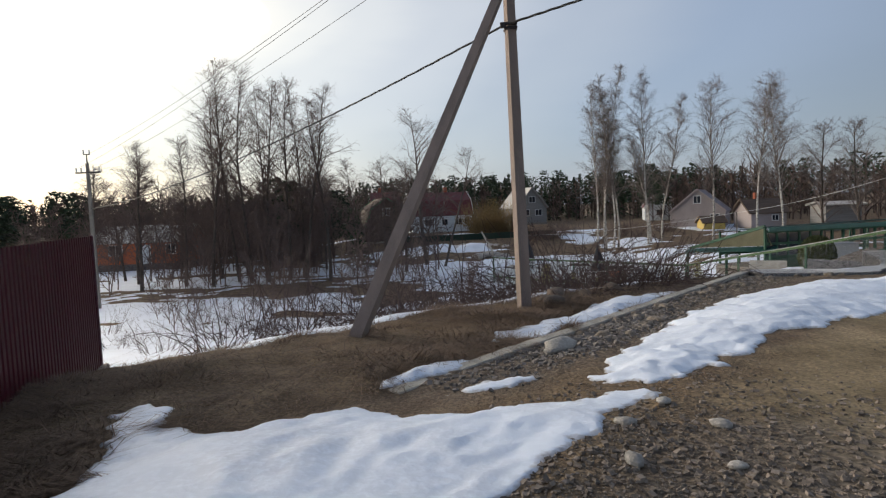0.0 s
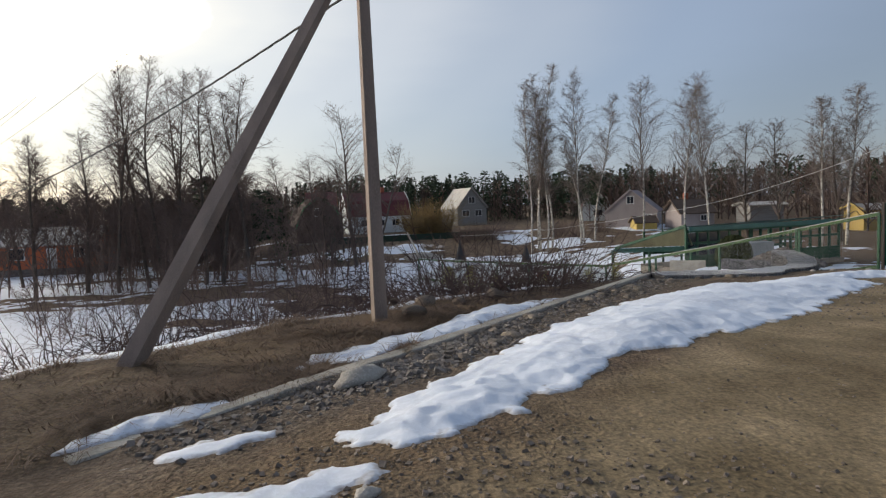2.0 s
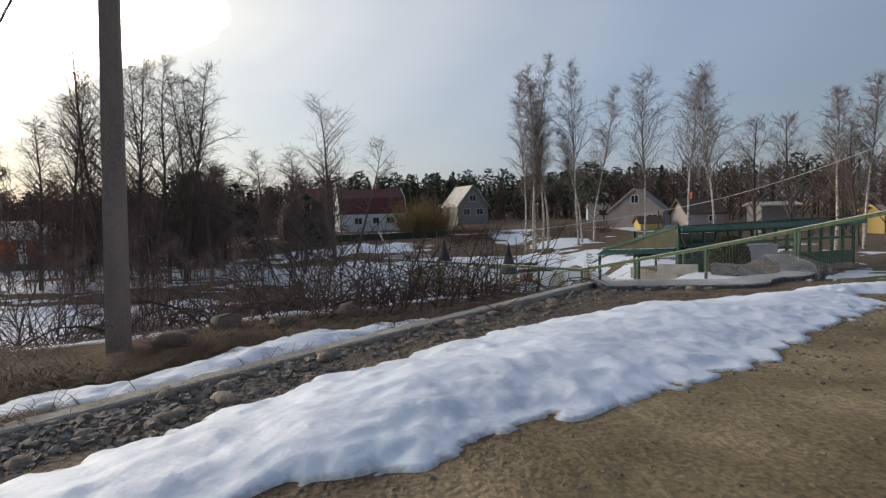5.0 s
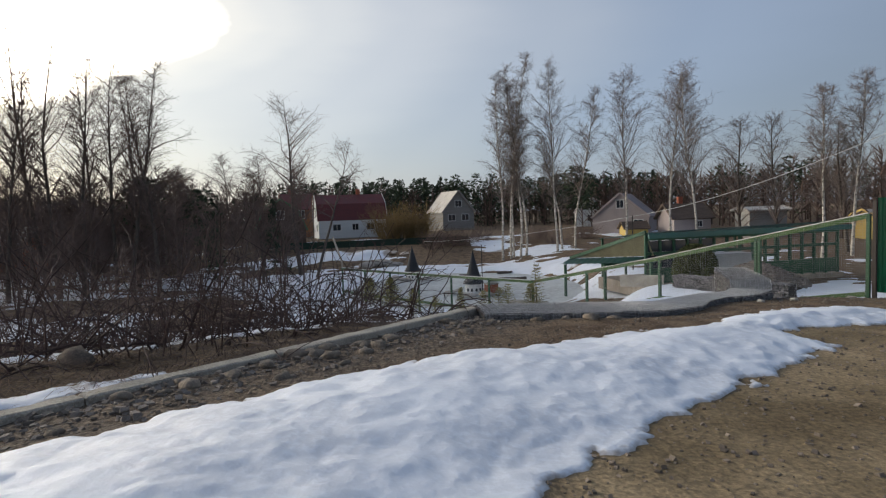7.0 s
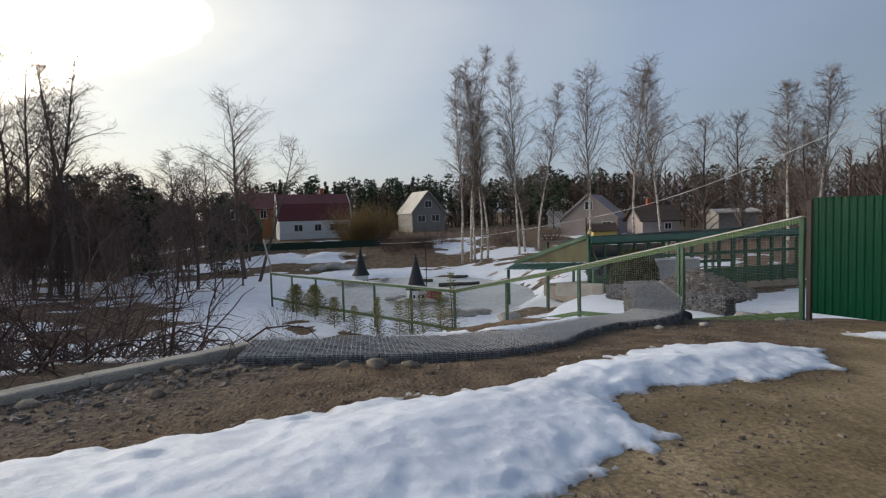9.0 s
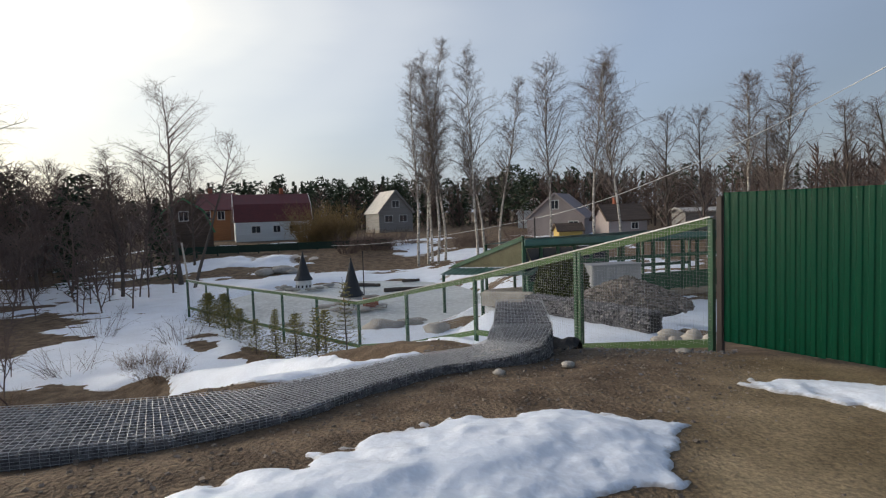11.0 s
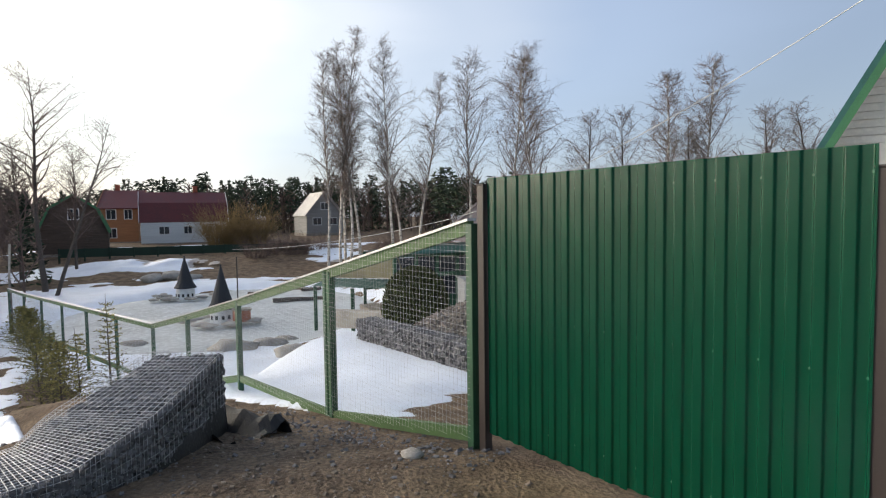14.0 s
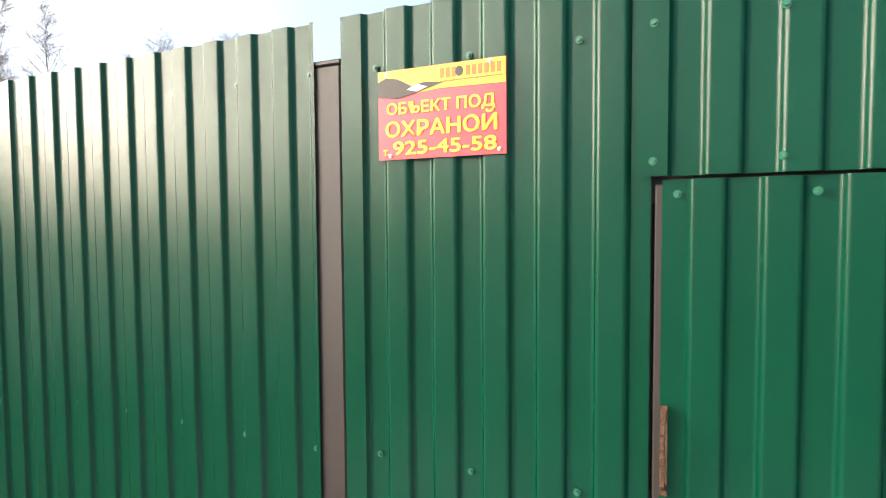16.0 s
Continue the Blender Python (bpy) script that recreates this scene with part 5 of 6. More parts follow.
rng = np.random.default_rng(21)
for i, (s, u) in enumerate([(7.6, -2.4), (8.8, -2.0), (9.8, -1.8), (10.8, -1.7), (11.9, -1.6), (8.3, -3.6), (9.6, -3.3), (10.9, -3.0), (12.2, -2.8), (7.6, -5.0), (9.2, -5.0), (10.6, -4.6), (12.0, -4.3), (13.2, -3.4), (6.8, -3.4), (8.4, -6.5), (10.2, -6.3), (11.8, -6.0), (13.4, -5.0), (6.6, -6.6), (13.1, -1.6), (7.2, -8.6), (9.6, -8.4), (12.2, -8.0), (14.2, -6.6), (5.4, -5.2), (4.8, -8.0), (3.6, -9.5), (6.0, -10.5), (8.6, -10.6), (11.0, -10.2), (13.4, -9.6), (5.8, -13.0), (8.4, -13.2), (11.0, -12.8), (13.6, -12.2), (15.4, -9.0)]):
    bush(*xy(s, u), 36, rng.uniform(1.4, 2.2), 2.8, 500 + i, "tangled leafless reddish-brown brush behind the kerb", arch=0.55, r=0.0115, side=2)
for i, (x, y) in enumerate([(-8.5, 18.0), (-6.5, 20.0), (-11.0, 21.0), (-4.0, 22.5), (-13.0, 24.0), (-2.0, 26.0), (-8.0, 26.5), (1.0, 28.0), (-5.0, 30.0), (-12.0, 30.0), (-17.0, 28.0), (-9.5, 14.0), (-12.5, 17.0), (3.0, 32.0), (-1.0, 34.0), (-15.5, 20.5)]):
    bush(x, y, 26, rng.uniform(0.9, 1.7), 1.8, 560 + i, "sparse leafless scrub poking through snow", arch=0.12)
for i, (x, y) in enumerate([(3.5, 20.0), (2.0, 23.0), (4.8, 25.5), (3.0, 28.5)]):
    bush(x, y, 120, 0.75, 1.5, 590 + i, "dry straw-coloured reeds at the snow's edge", M_GRASS, 0.06, 0.004)
M_ORANGE = material("budding_twigs", (0.25, 0.17, 0.07), 0.9, scale=2, fine=20, var=0.4, bump=0)
for i, (x, y) in enumerate([(0.9, 78), (2.6, 77.5), (4.4, 78.2)]):
    bush(x, y, 160, 4.6, 3.6, 600 + i, "rounded shrub with yellow-brown budding twigs", M_ORANGE, 0.05, 0.022)
for i in range(14):
    x, y = rng.uniform(6, 26), rng.uniform(66, 74)
    bush(x, y, 40, 2.2, 2.4, 620 + i, "low brown leafless garden shrub", M_TWIG, 0.08, 0.016)


# ---- dead grass ----
def grass(name, label, n, seed, s_rng, u_rng, length, dens, flat, mat):
    r = np.random.default_rng(seed)
    s, u = r.uniform(*s_rng, n), r.uniform(*u_rng, n)
    x, y = xy(s, u)
    ok = (r.random(n) < dens(s, u, x, y)) & (snow_depth(x, y) < 0.03)
    x, y = x[ok], y[ok]
    m = len(x)
    z = ground(x, y)
    ln = length * r.uniform(0.5, 1.3, m)
    clump = fbm(x * 1.7, y * 1.7, 81, 2)
    a = r.random(m) * 6.283
    comb = 2.2 + 5 * clump
    a = np.where(r.random(m) < 0.6, comb, a)
    tilt = flat * (0.68 + 0.42 * r.random(m))
    d = np.stack([np.cos(a) * np.sin(tilt), np.sin(a) * np.sin(tilt), np.cos(tilt)], -1)
    w = np.stack([-np.sin(a), np.cos(a), np.zeros(m)], -1) * (0.0022 + 0.0022 * r.random(m))[:, None]
    p = np.stack([x, y, z - 0.01], -1)
    mid = p + d * (ln * 0.55)[:, None]
    tip = mid + (d * np.array([1.2, 1.2, 0.25]) - np.array([0, 0, 0.12])) * (ln * 0.45)[:, None]
    v = np.stack([p - w, p + w, mid + w * 0.8, mid - w * 0.8, mid - w * 0.8, mid + w * 0.8, tip + w * 0.15, tip - w * 0.15], 1)
    f = (np.arange(m) * 8)[:, None, None] + np.array([[0, 1, 2, 3], [4, 5, 6, 7]])[None]
    ob = new(name, fast_mesh(name, v.reshape(-1, 3), f.reshape(-1, 4), mat))
    return tagged(ob, label, "grass", kind="stuff")


tuft = lambda s, u, x, y: 0.12 + 2.4 * np.clip(fbm(x * 0.9, y * 0.9, 83, 3) - 0.38, 0, 1)
grass("dead_grass", "matted brown dead grass on the verge", 170000, 31, (-4.5, 9.5), (-5.0, -0.05), 0.36, lambda s, u, x, y: tuft(s, u, x, y) * smooth(9.5, 7.0, s) * smooth(-5.0, -3.2, u), 1.5, M_GRASS)
grass("yard_grass", "thin trampled yellow grass on the road's edge", 16000, 32, (-1.5, 3.0), (0.2, 3.4), 0.05, lambda s, u, x, y: 0.8 * smooth(3.0, 1.0, s) * tuft(s, u, x, y), 1.2, M_GRASS)
grass("hollow_grass", "dead grass tufts in the hollow", 40000, 33, (-3, 26), (-16, -3.0), 0.2, lambda s, u, x, y: 0.8 * tuft(s, u, x, y), 0.9, M_GRASS)
grass("gate_grass", "dry grass tufts near the fence", 3500, 34, (17.0, 22.0), (0.5, 4.5), 0.12, lambda s, u, x, y: np.exp(-((s - 18.6) / 0.35) ** 2 - ((u - 3.05) / 0.3) ** 2) + 0.5 * np.exp(-((s - 20.9) / 0.5) ** 2), 0.9, M_GRASS)

grass("brush_litter", "dark fallen stems and leaf litter under the brush", 46000, 35, (6.2, 14.0), (-9.0, -0.15), 0.26, lambda s, u, x, y: smooth(6.2, 7.8, s) * (0.35 + 1.6 * np.clip(fbm(x * 0.8, y * 0.8, 85, 3) - 0.3, 0, 1)), 1.45, M_BUSH)

# ---- young conifers along the mesh fence ----
M_SPRUCE = island_variation(material("yellowish_needles", (0.25, 0.22, 0.07), 0.85, scale=2, fine=12, var=0.4, bump=0), 0.45)


def sapling(x, y, h, w, seed, label, mat, dense=1.0):
    rng = np.random.default_rng(seed)
    ob = thing("young_conifer", label, "tree", pose(x, y, gz(x, y)), "young conifers")
    trunk, twig, quads = [], [], []
    branch(trunk, (0, 0, -0.1), (0, 0, 1), h + 0.1, 0.018 * h / 1.6 + 0.004, 0.003, 8, 0.02, rng)
    n = int(13 * h * dense)
    for i in range(n):
        z = h * (0.1 + 0.85 * i / n)
        for j in range(6):
            a = j * 1.047 + i * 0.5 + rng.normal(0, 0.15)
            ln = w * (1.08 - z / h) * rng.uniform(0.7, 1.15)
            d = np.array([math.cos(a), math.sin(a), 0.28])
            p = np.array([0, 0, z])
            q = p + d * ln
            twig.append((p, q, 0.0045, 0.002))
            m = int(12 * dense)
            t = rng.random(m)[:, None]
            c = p + (q - p) * (0.15 + 0.85 * t)
            e = rng.normal(0, 1, (m, 3)) * np.array([1, 1, 0.5])
            e = e / np.linalg.norm(e, axis=1, keepdims=True) * 0.055
            f = np.cross(e, rng.normal(0, 1, (m, 3)))
            f = f / np.linalg.norm(f, axis=1, keepdims=True) * 0.010
            quads.append(np.stack([c - f, c + f, c + e + f * 0.5, c + e - f * 0.5], 1))
    tube_ob("trunk", trunk, M_BARK, ob, 5)
    tagged(tube_ob("branchwork", twig, M_BARK, ob, 3), kind="stuff")
    q = np.concatenate(quads)
    me = new("needles", fast_mesh("needles", q.reshape(-1, 3), np.arange(len(q) * 4).reshape(-1, 4), mat))
    me.parent = ob
    tagged(me, kind="stuff")
    return ob


sapling(9.8, 24.9, 2.2, 0.6, 1, "young spruce with sparse green needles by fence", M_SPRUCE, 0.6)
sapling(8.9, 25.7, 1.7, 0.55, 2, "young yellow-green conifer beside the mesh fence", M_SPRUCE, 0.8)
sapling(8.1, 26.8, 1.6, 0.6, 3, "young yellow-green conifer beside the mesh fence", M_SPRUCE, 0.8)
sapling(7.3, 28.0, 1.9, 0.45, 4, "young spruce with sparse green needles by fence", M_SPRUCE)
sapling(9.4, 23.8, 1.3, 0.6, 7, "young yellow-green conifer beside the mesh fence", M_SPRUCE, 1.0)
sapling(8.5, 25.0, 1.5, 0.7, 8, "young yellow-green conifer beside the mesh fence", M_SPRUCE, 0.8)
sapling(6.3, 29.6, 1.3, 0.65, 9, "young spruce with sparse green needles by fence", M_SPRUCE, 1.0)
sapling(5.3, 31.3, 1.4, 0.8, 10, "low bushy yellow-brown conifer below the fence", M_SPRUCE, 1.3)
sapling(4.1, 33.6, 1.7, 0.95, 5, "low bushy yellow-brown conifer below the fence", M_SPRUCE, 1.8)
sapling(2.9, 35.4, 1.6, 1.0, 6, "low bushy yellow-brown conifer below the fence", M_SPRUCE, 1.8)

# ---- the pond, its ice and the two toy towers ----
M_ICE = material("pond_ice", (0.50, 0.53, 0.53), 0.6, scale=0.35, fine=5, var=0.35, bump=0.1)
ix, iy = np.meshgrid(np.arange(-1, 18.1, 0.5), np.arange(32, 55.1, 0.5))
inside = np.hypot((ix - 8.5) / 8.3, (iy - 43.5) / 9.8) < 1.05
keep = inside[:-1, :-1] & inside[1:, 1:] & inside[:-1, 1:] & inside[1:, :-1]
ice, _ = grid_mesh("pond_ice", ix, iy, -3.48 + 0.02 * fbm(ix * 0.7, iy * 0.7, 95), keep, M_ICE)

tagged(ice, "grey-white rotting ice on the pond", "ice", kind="structure")

M_WHITE = material("whitewashed_wall", (0.82, 0.82, 0.80), 0.85, scale=3, fine=40, var=0.2, bump=0.2)
M_BLACKROOF = material("black_slate_roof", (0.022, 0.024, 0.03), 0.65, scale=5, fine=30, var=0.35, bump=0.4)
M_GLASS = material("dark_window_glass", (0.03, 0.035, 0.045), 0.12, var=0.2, bump=0)
M_DOOR = material("dark_opening", (0.02, 0.02, 0.022), 0.7, var=0.2, bump=0)


def toy_tower(x, y, zb, ze, zt, r, turn):
    ob = thing("toy_tower", "small white toy castle tower with pointed black roof", "garden ornament", pose(x, y, zb, 0, 0, turn), "toy towers")
    bm = bmesh.new()
    bmesh.ops.create_cone(bm, cap_ends=True, segments=28, radius1=r * 0.98, radius2=r * 0.9, depth=ze - zb + 0.6, matrix=pose(0, 0, (ze - zb - 0.6) / 2))
    part("drum", bm, M_WHITE, ob)
    bm = bmesh.new()
    h = zt - ze
    prof = [(r * 1.12, -0.04), (r * 1.1, 0.02), (r * 0.82, h * 0.14), (r * 0.55, h * 0.42), (r * 0.3, h * 0.7), (0.02, h)]
    vs = [bm.verts.new((a, 0, z)) for a, z in prof]
    es = [bm.edges.new((vs[i], vs[i + 1])) for i in range(len(vs) - 1)]
    bmesh.ops.spin(bm, geom=vs + es, cent=(0, 0, 0), axis=(0, 0, 1), dvec=(0, 0, 0), angle=2 * math.pi, steps=16, use_merge=True)
    bmesh.ops.remove_doubles(bm, verts=bm.verts, dist=0.001)
    roof = part("roof", bm, M_BLACKROOF, ob, "black conical slate roof")
    roof.location.z = ze - zb
    bm = bmesh.new()
    bmesh.ops.create_uvsphere(bm, u_segments=10, v_segments=6, radius=0.05)
    fin = part("finial", bm, M_BLACKROOF, ob)
    fin.location.z = zt - zb
    for k in range(5):
        a = radians(-150 + k * 30)
        w = part("window", boxes((-0.06, -0.02, -0.09, 0.06, 0.03, 0.09), bevel=0.01), M_DOOR, ob)
        w.matrix_basis = pose(math.cos(a) * r * 0.93, math.sin(a) * r * 0.93, (ze - zb) * 0.52, 0, 0, math.degrees(a) + 90)
    return ob


toy_tower(4.7, 49.6, -3.75, -2.8, -0.95, 0.57, 0)
toy_tower(8.7, 40.4, -3.6, -2.78, -0.84, 0.57, 15)
rng = np.random.default_rng(5)
for i in range(26):
    cx, cy, rr = ((4.7, 49.4, 1.7), (8.6, 40.2, 1.5))[i % 2]
    a = rng.random() * 6.283
    x, y = cx + math.cos(a) * rr * rng.uniform(0.6, 1.2), cy + math.sin(a) * rr * rng.uniform(0.5, 1.2)
    k = rng.uniform(0.18, 0.34)
    b = boulder(x, y, (k * 1.3, k, k * 0.36), 60 + i, "rounded grey pond boulder below a toy tower", rng.uniform(0, 180))
    b.location.z = max(min(b.location.z, -3.15), -3.3)
for i, (x, y, k) in enumerate([(10.5, 33.2, 0.6), (11.5, 34.4, 0.5), (12.6, 31.8, 0.5), (6.2, 36.5, 0.55), (12.0, 36.0, 0.45), (1.5, 58.5, 0.8), (2.8, 58.0, 0.6), (0.4, 57.6, 0.7)]):
    boulder(x, y, (k * 1.4, k, k * 0.55), 90 + i, "large rounded boulder at the pond's edge", i * 37)
M_BRICK = material("red_brick", (0.30, 0.09, 0.05), 0.9, scale=8, fine=40, var=0.3, bump=0.3)
bp = thing("brick_box", "small red brick hearth beside the pond tower", "hearth", pose(9.7, 39.6, -3.3, 0, 0, 20))
part("body", boxes((-0.35, -0.25, 0, 0.35, 0.25, 0.5), bevel=0.02), M_BRICK, bp)
part("top_slab", boxes((-0.4, -0.3, 0.5, 0.4, 0.3, 0.57), bevel=0.01), M_CONCRETE, bp)

# ---- the green pavilion ----
M_TEAL = material("teal_sheet_roof", (0.035, 0.13, 0.115), 0.45, scale=2, fine=40, var=0.25, bump=0.1)
M_PANEL = material("yellowed_plastic_panel", (0.32, 0.30, 0.19), 0.5, scale=1.5, fine=20, var=0.3, bump=0.1)
M_POND_GREEN = material("dark_green_timber", (0.02, 0.085, 0.045), 0.6, scale=3, fine=40, var=0.35, bump=0.2)
A, B = Vector((15.95, 31.2, 0)), Vector((26.5, 33.6, 0))
PL = (B - A).length
PAV = pose(A.x, A.y, -2.05, 0, 0, math.degrees(math.atan2(B.y - A.y, B.x - A.x)))
pav = thing("pavilion", "long low green timber pavilion with teal sheet roof", "pavilion", PAV)
part("floor_slab", boxes((-0.2, -0.2, -0.6, PL + 0.2, 4.0, 0.0)), M_CONCRETE, pav)
bm = bmesh.new()
n = 64
top, low = [], []
for i in range(n + 1):
    x = -0.15 + (PL + 0.5) * i / n
    dz = 0.02 * (i % 2)
    top.append((bm.verts.new((x, -0.5, 2.42 + dz + x * 0.015)), bm.verts.new((x, 4.4, 1.95 + dz + x * 0.015))))
for a, b in zip(top, top[1:]):
    bm.faces.new((a[0], b[0], b[1], a[1]))
bmesh.ops.solidify(bm, geom=bm.faces[:], thickness=0.05)
part("roof", bm, M_TEAL, pav, "teal profiled sheet roof")
part("fascia", boxes((-0.15, -0.48, 2.14, PL + 0.35, -0.42, 2.38)), M_TEAL, pav)
for i in range(9):
    x = i * PL / 8
    part("back_post", boxes((x - 0.05, 3.85, 0, x + 0.05, 3.95, 2.0)), M_POND_GREEN, pav)
part("back_rail", boxes((0, 3.87, 0.55, PL, 3.93, 0.7)), M_POND_GREEN, pav)
for i in range(16):
    x = i * PL / 15
    part("post", boxes((x - 0.06, -0.06, 0, x + 0.06, 0.06, 2.3 + x * 0.012), bevel=0.006), M_POND_GREEN, pav)
    if i < 15:
        x1 = (i + 1) * PL / 15
        if i < 5:
            part("pane", boxes((x + 0.07, -0.01, 0.75, x1 - 0.07, 0.01, 1.35)), M_GLASS, pav)
            part("pane", boxes((x + 0.07, -0.01, 1.5, x1 - 0.07, 0.01, 2.0)), M_GLASS, pav)
        part("panel", boxes((x + 0.06, -0.03, 0.05, x1 - 0.06, 0.02, 0.62)), M_POND_GREEN, pav)
part("rail", boxes((0, -0.075, 0.62, PL, 0.07, 0.74), bevel=0.004), M_POND_GREEN, pav)
part("rail", boxes((0, -0.075, 1.36, PL, 0.07, 1.49), bevel=0.004), M_POND_GREEN, pav)
part("rail", boxes((0, -0.075, 2.02, PL, 0.07, 2.2), bevel=0.004), M_POND_GREEN, pav)
inv = PAV.inverted()
pt = lambda x, y, z: inv @ Vector((x, y, z))
hi, lo_, foot = pt(15.95, 31.2, 0.36), pt(13.7, 36.2, -1.12), pt(16.3, 31.1, -0.72)
part("sloping_beam", beam(bmesh.new(), hi, lo_, 0.1, 0.16, 0.005), M_GREENP, pav)
bm = bmesh.new()
bm.faces.new([bm.verts.new(v) for v in (hi - Vector((0, 0, 0.1)), lo_, foot)])
bmesh.ops.solidify(bm, geom=bm.faces[:], thickness=0.03)
part("end_panel", bm, M_PANEL, pav, "yellowed translucent end panel")
bm = bmesh.new()
cs = [pt(13.65, 36.3, -1.16), pt(13.0, 35.4, -1.36), pt(16.1, 30.5, -0.98), pt(16.6, 31.1, -0.76)]
n = 30
ra = [(bm.verts.new(cs[0].lerp(cs[3], i / n) + Vector((0, 0, 0.02 * (i % 2)))), bm.verts.new(cs[1].lerp(cs[2], i / n) + Vector((0, 0, 0.02 * (i % 2))))) for i in range(n + 1)]
for a, b in zip(ra, ra[1:]):
    bm.faces.new((a[0], b[0], b[1], a[1]))
bmesh.ops.solidify(bm, geom=bm.faces[:], thickness=0.03)
part("porch_roof", bm, M_TEAL, pav, "small teal profiled porch roof")
for x, y, z in ((13.2, 35.3, -1.36), (14.6, 33.0, -1.2), (16.0, 30.7, -1.0)):
    p = pt(x, y, z)
    part("porch_post", boxes((p.x - 0.06, p.y - 0.06, -1.0, p.x + 0.06, p.y + 0.06, p.z), bevel=0.005), M_POND_GREEN, pav)

# ---- inside the yard: thuja, gabion wall, stone heap, slab ----
M_THUJA = island_variation(material("thuja_green", (0.06, 0.075, 0.022), 0.85, scale=2, fine=15, var=0.4, bump=0), 0.5)
rng = np.random.default_rng(77)
m = 7600
z = rng.random(m)
rad = 0.74 * np.sqrt(np.clip(1 - (np.abs(z - 0.33) / 0.68) ** 2, 0, 1)) * (0.8 + 0.28 * rng.random(m))
a = rng.random(m) * 6.283
c = np.stack([np.cos(a) * rad, np.sin(a) * rad, z * 1.4], -1)
e = np.stack([np.cos(a) * 0.3, np.sin(a) * 0.3, np.ones(m)], -1) + rng.normal(0, 0.35, (m, 3))
e = e / np.linalg.norm(e, axis=1, keepdims=True) * 0.12
f = np.cross(e, rng.normal(0, 1, (m, 3)))
f = f / np.linalg.norm(f, axis=1, keepdims=True) * 0.025
q = np.stack([c - f, c + f, c + e + f * 0.3, c + e - f * 0.3], 1)
thuja = thing("thuja", "dense round dark green thuja bush in the yard", "bush", pose(16.1, 26.6, -1.42))
th = new("foliage", fast_mesh("foliage", q.reshape(-1, 3), np.arange(m * 4).reshape(-1, 4), M_THUJA))
th.parent = thuja
stem = []
branch(stem, (0, 0, -0.3), (0, 0, 1), 1.7, 0.05, 0.01, 6, 0.03, rng)
for k in range(60):
    a = rng.random() * 6.283
    branch(stem, (0, 0, rng.uniform(0.1, 1.2)), (math.cos(a) * 0.8, math.sin(a) * 0.8, 0.6), 0.5, 0.012, 0.004, 2, 0.05, rng)
tagged(tube_ob("stems", stem, M_BARK, thuja, 4), kind="stuff")

gwall = thing("gabion_wall", "low gabion wall of grey stones holding the yard", "gabion")
W0, W1 = np.array([14.87, 25.3]), np.array([16.85, 21.9])
# Filler beam inside the wall, coloured as the shade in its gaps.
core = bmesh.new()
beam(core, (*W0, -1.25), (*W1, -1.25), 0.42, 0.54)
part("shade_filler", core, M_GAP_SHADE, gwall)
nrm = np.array([-(W1 - W0)[1], (W1 - W0)[0]]) / np.linalg.norm(W1 - W0) * -0.22
pl = []
for k in range(4200):
    t = rng.random()
    p = W0 + (W1 - W0) * t
    if rng.random() < 0.6:
        p = p - nrm if rng.random() < 0.6 else p + nrm
        pl.append((*p, rng.uniform(-1.5, -0.97)))
    else:
        pl.append((*(p + nrm * rng.uniform(-1, 1)), -0.94))
st = scatter_stones("stone_fill", "", pl, 0.03 + 0.03 * rng.random(len(pl)), M_STONE, 67)
st.parent = gwall
tagged(st, "grey crushed stone filling", kind="stuff")
pl = []
for k in range(5200):
    a, r_ = rng.random() * 6.283, math.sqrt(rng.random())
    x, y = 17.4 + math.cos(a) * r_ * 1.5 - math.sin(a) * r_ * 0.3, 24.8 + math.sin(a) * r_ * 1.3
    pl.append((x, y, -1.28 + 0.74 * (1 - r_) ** 0.8 + 0.06 * rng.random()))
# Dark cone under the heap paints the shade among its loose stones.
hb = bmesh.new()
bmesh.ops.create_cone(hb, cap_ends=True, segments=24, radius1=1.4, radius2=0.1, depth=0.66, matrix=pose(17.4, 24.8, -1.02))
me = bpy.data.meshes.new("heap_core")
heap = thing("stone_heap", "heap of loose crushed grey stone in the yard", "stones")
part("core", hb, M_GAP_SHADE, heap)
hs = scatter_stones("loose_stone", "", pl, 0.05 + 0.045 * rng.random(len(pl)), M_HEAP, 68)
hs.parent = heap
tagged(hs, "loose crushed stones", kind="stuff")
for i, (x, y, k) in enumerate([(16.95, 21.3, 0.2), (17.2, 20.9, 0.24), (16.6, 21.1, 0.15), (17.35, 20.4, 0.18), (16.75, 20.75, 0.14)]):
    boulder(x, y, (k * 1.3, k, k * 0.8), 110 + i, "round ochre field stone beside the heap", i * 61)
slab = thing("stone_beam", "pale concrete beam lying before the pavilion", "beam", pose(14.8, 28.6, -1.4, 0, 0, -28))
part("body", boxes((-0.85, -0.18, -0.35, 0.85, 0.18, 0.12), bevel=0.02), M_KERB, slab)
tub = thing("water_tank", "grey galvanised sheet tank standing in the yard", "tank", pose(18.6, 29.2, -1.5, 0, 0, 5))
M_ZINC = material("grey_zinc_sheet", (0.30, 0.31, 0.32), 0.5, metal=0.4, scale=2, fine=30, var=0.2, bump=0.1)
part("body", boxes((-0.9, -0.4, 0, 0.9, 0.4, 0.95), bevel=0.03), M_ZINC, tub)
part("rim", boxes((-0.93, -0.43, 0.95, 0.93, 0.43, 0.98), bevel=0.01), M_ZINC, tub)
for i in range(15):
    part("rib", boxes((-0.85 + i * 0.12, -0.418, 0.04, -0.79 + i * 0.12, -0.4, 0.93), bevel=0.006), M_ZINC, tub)

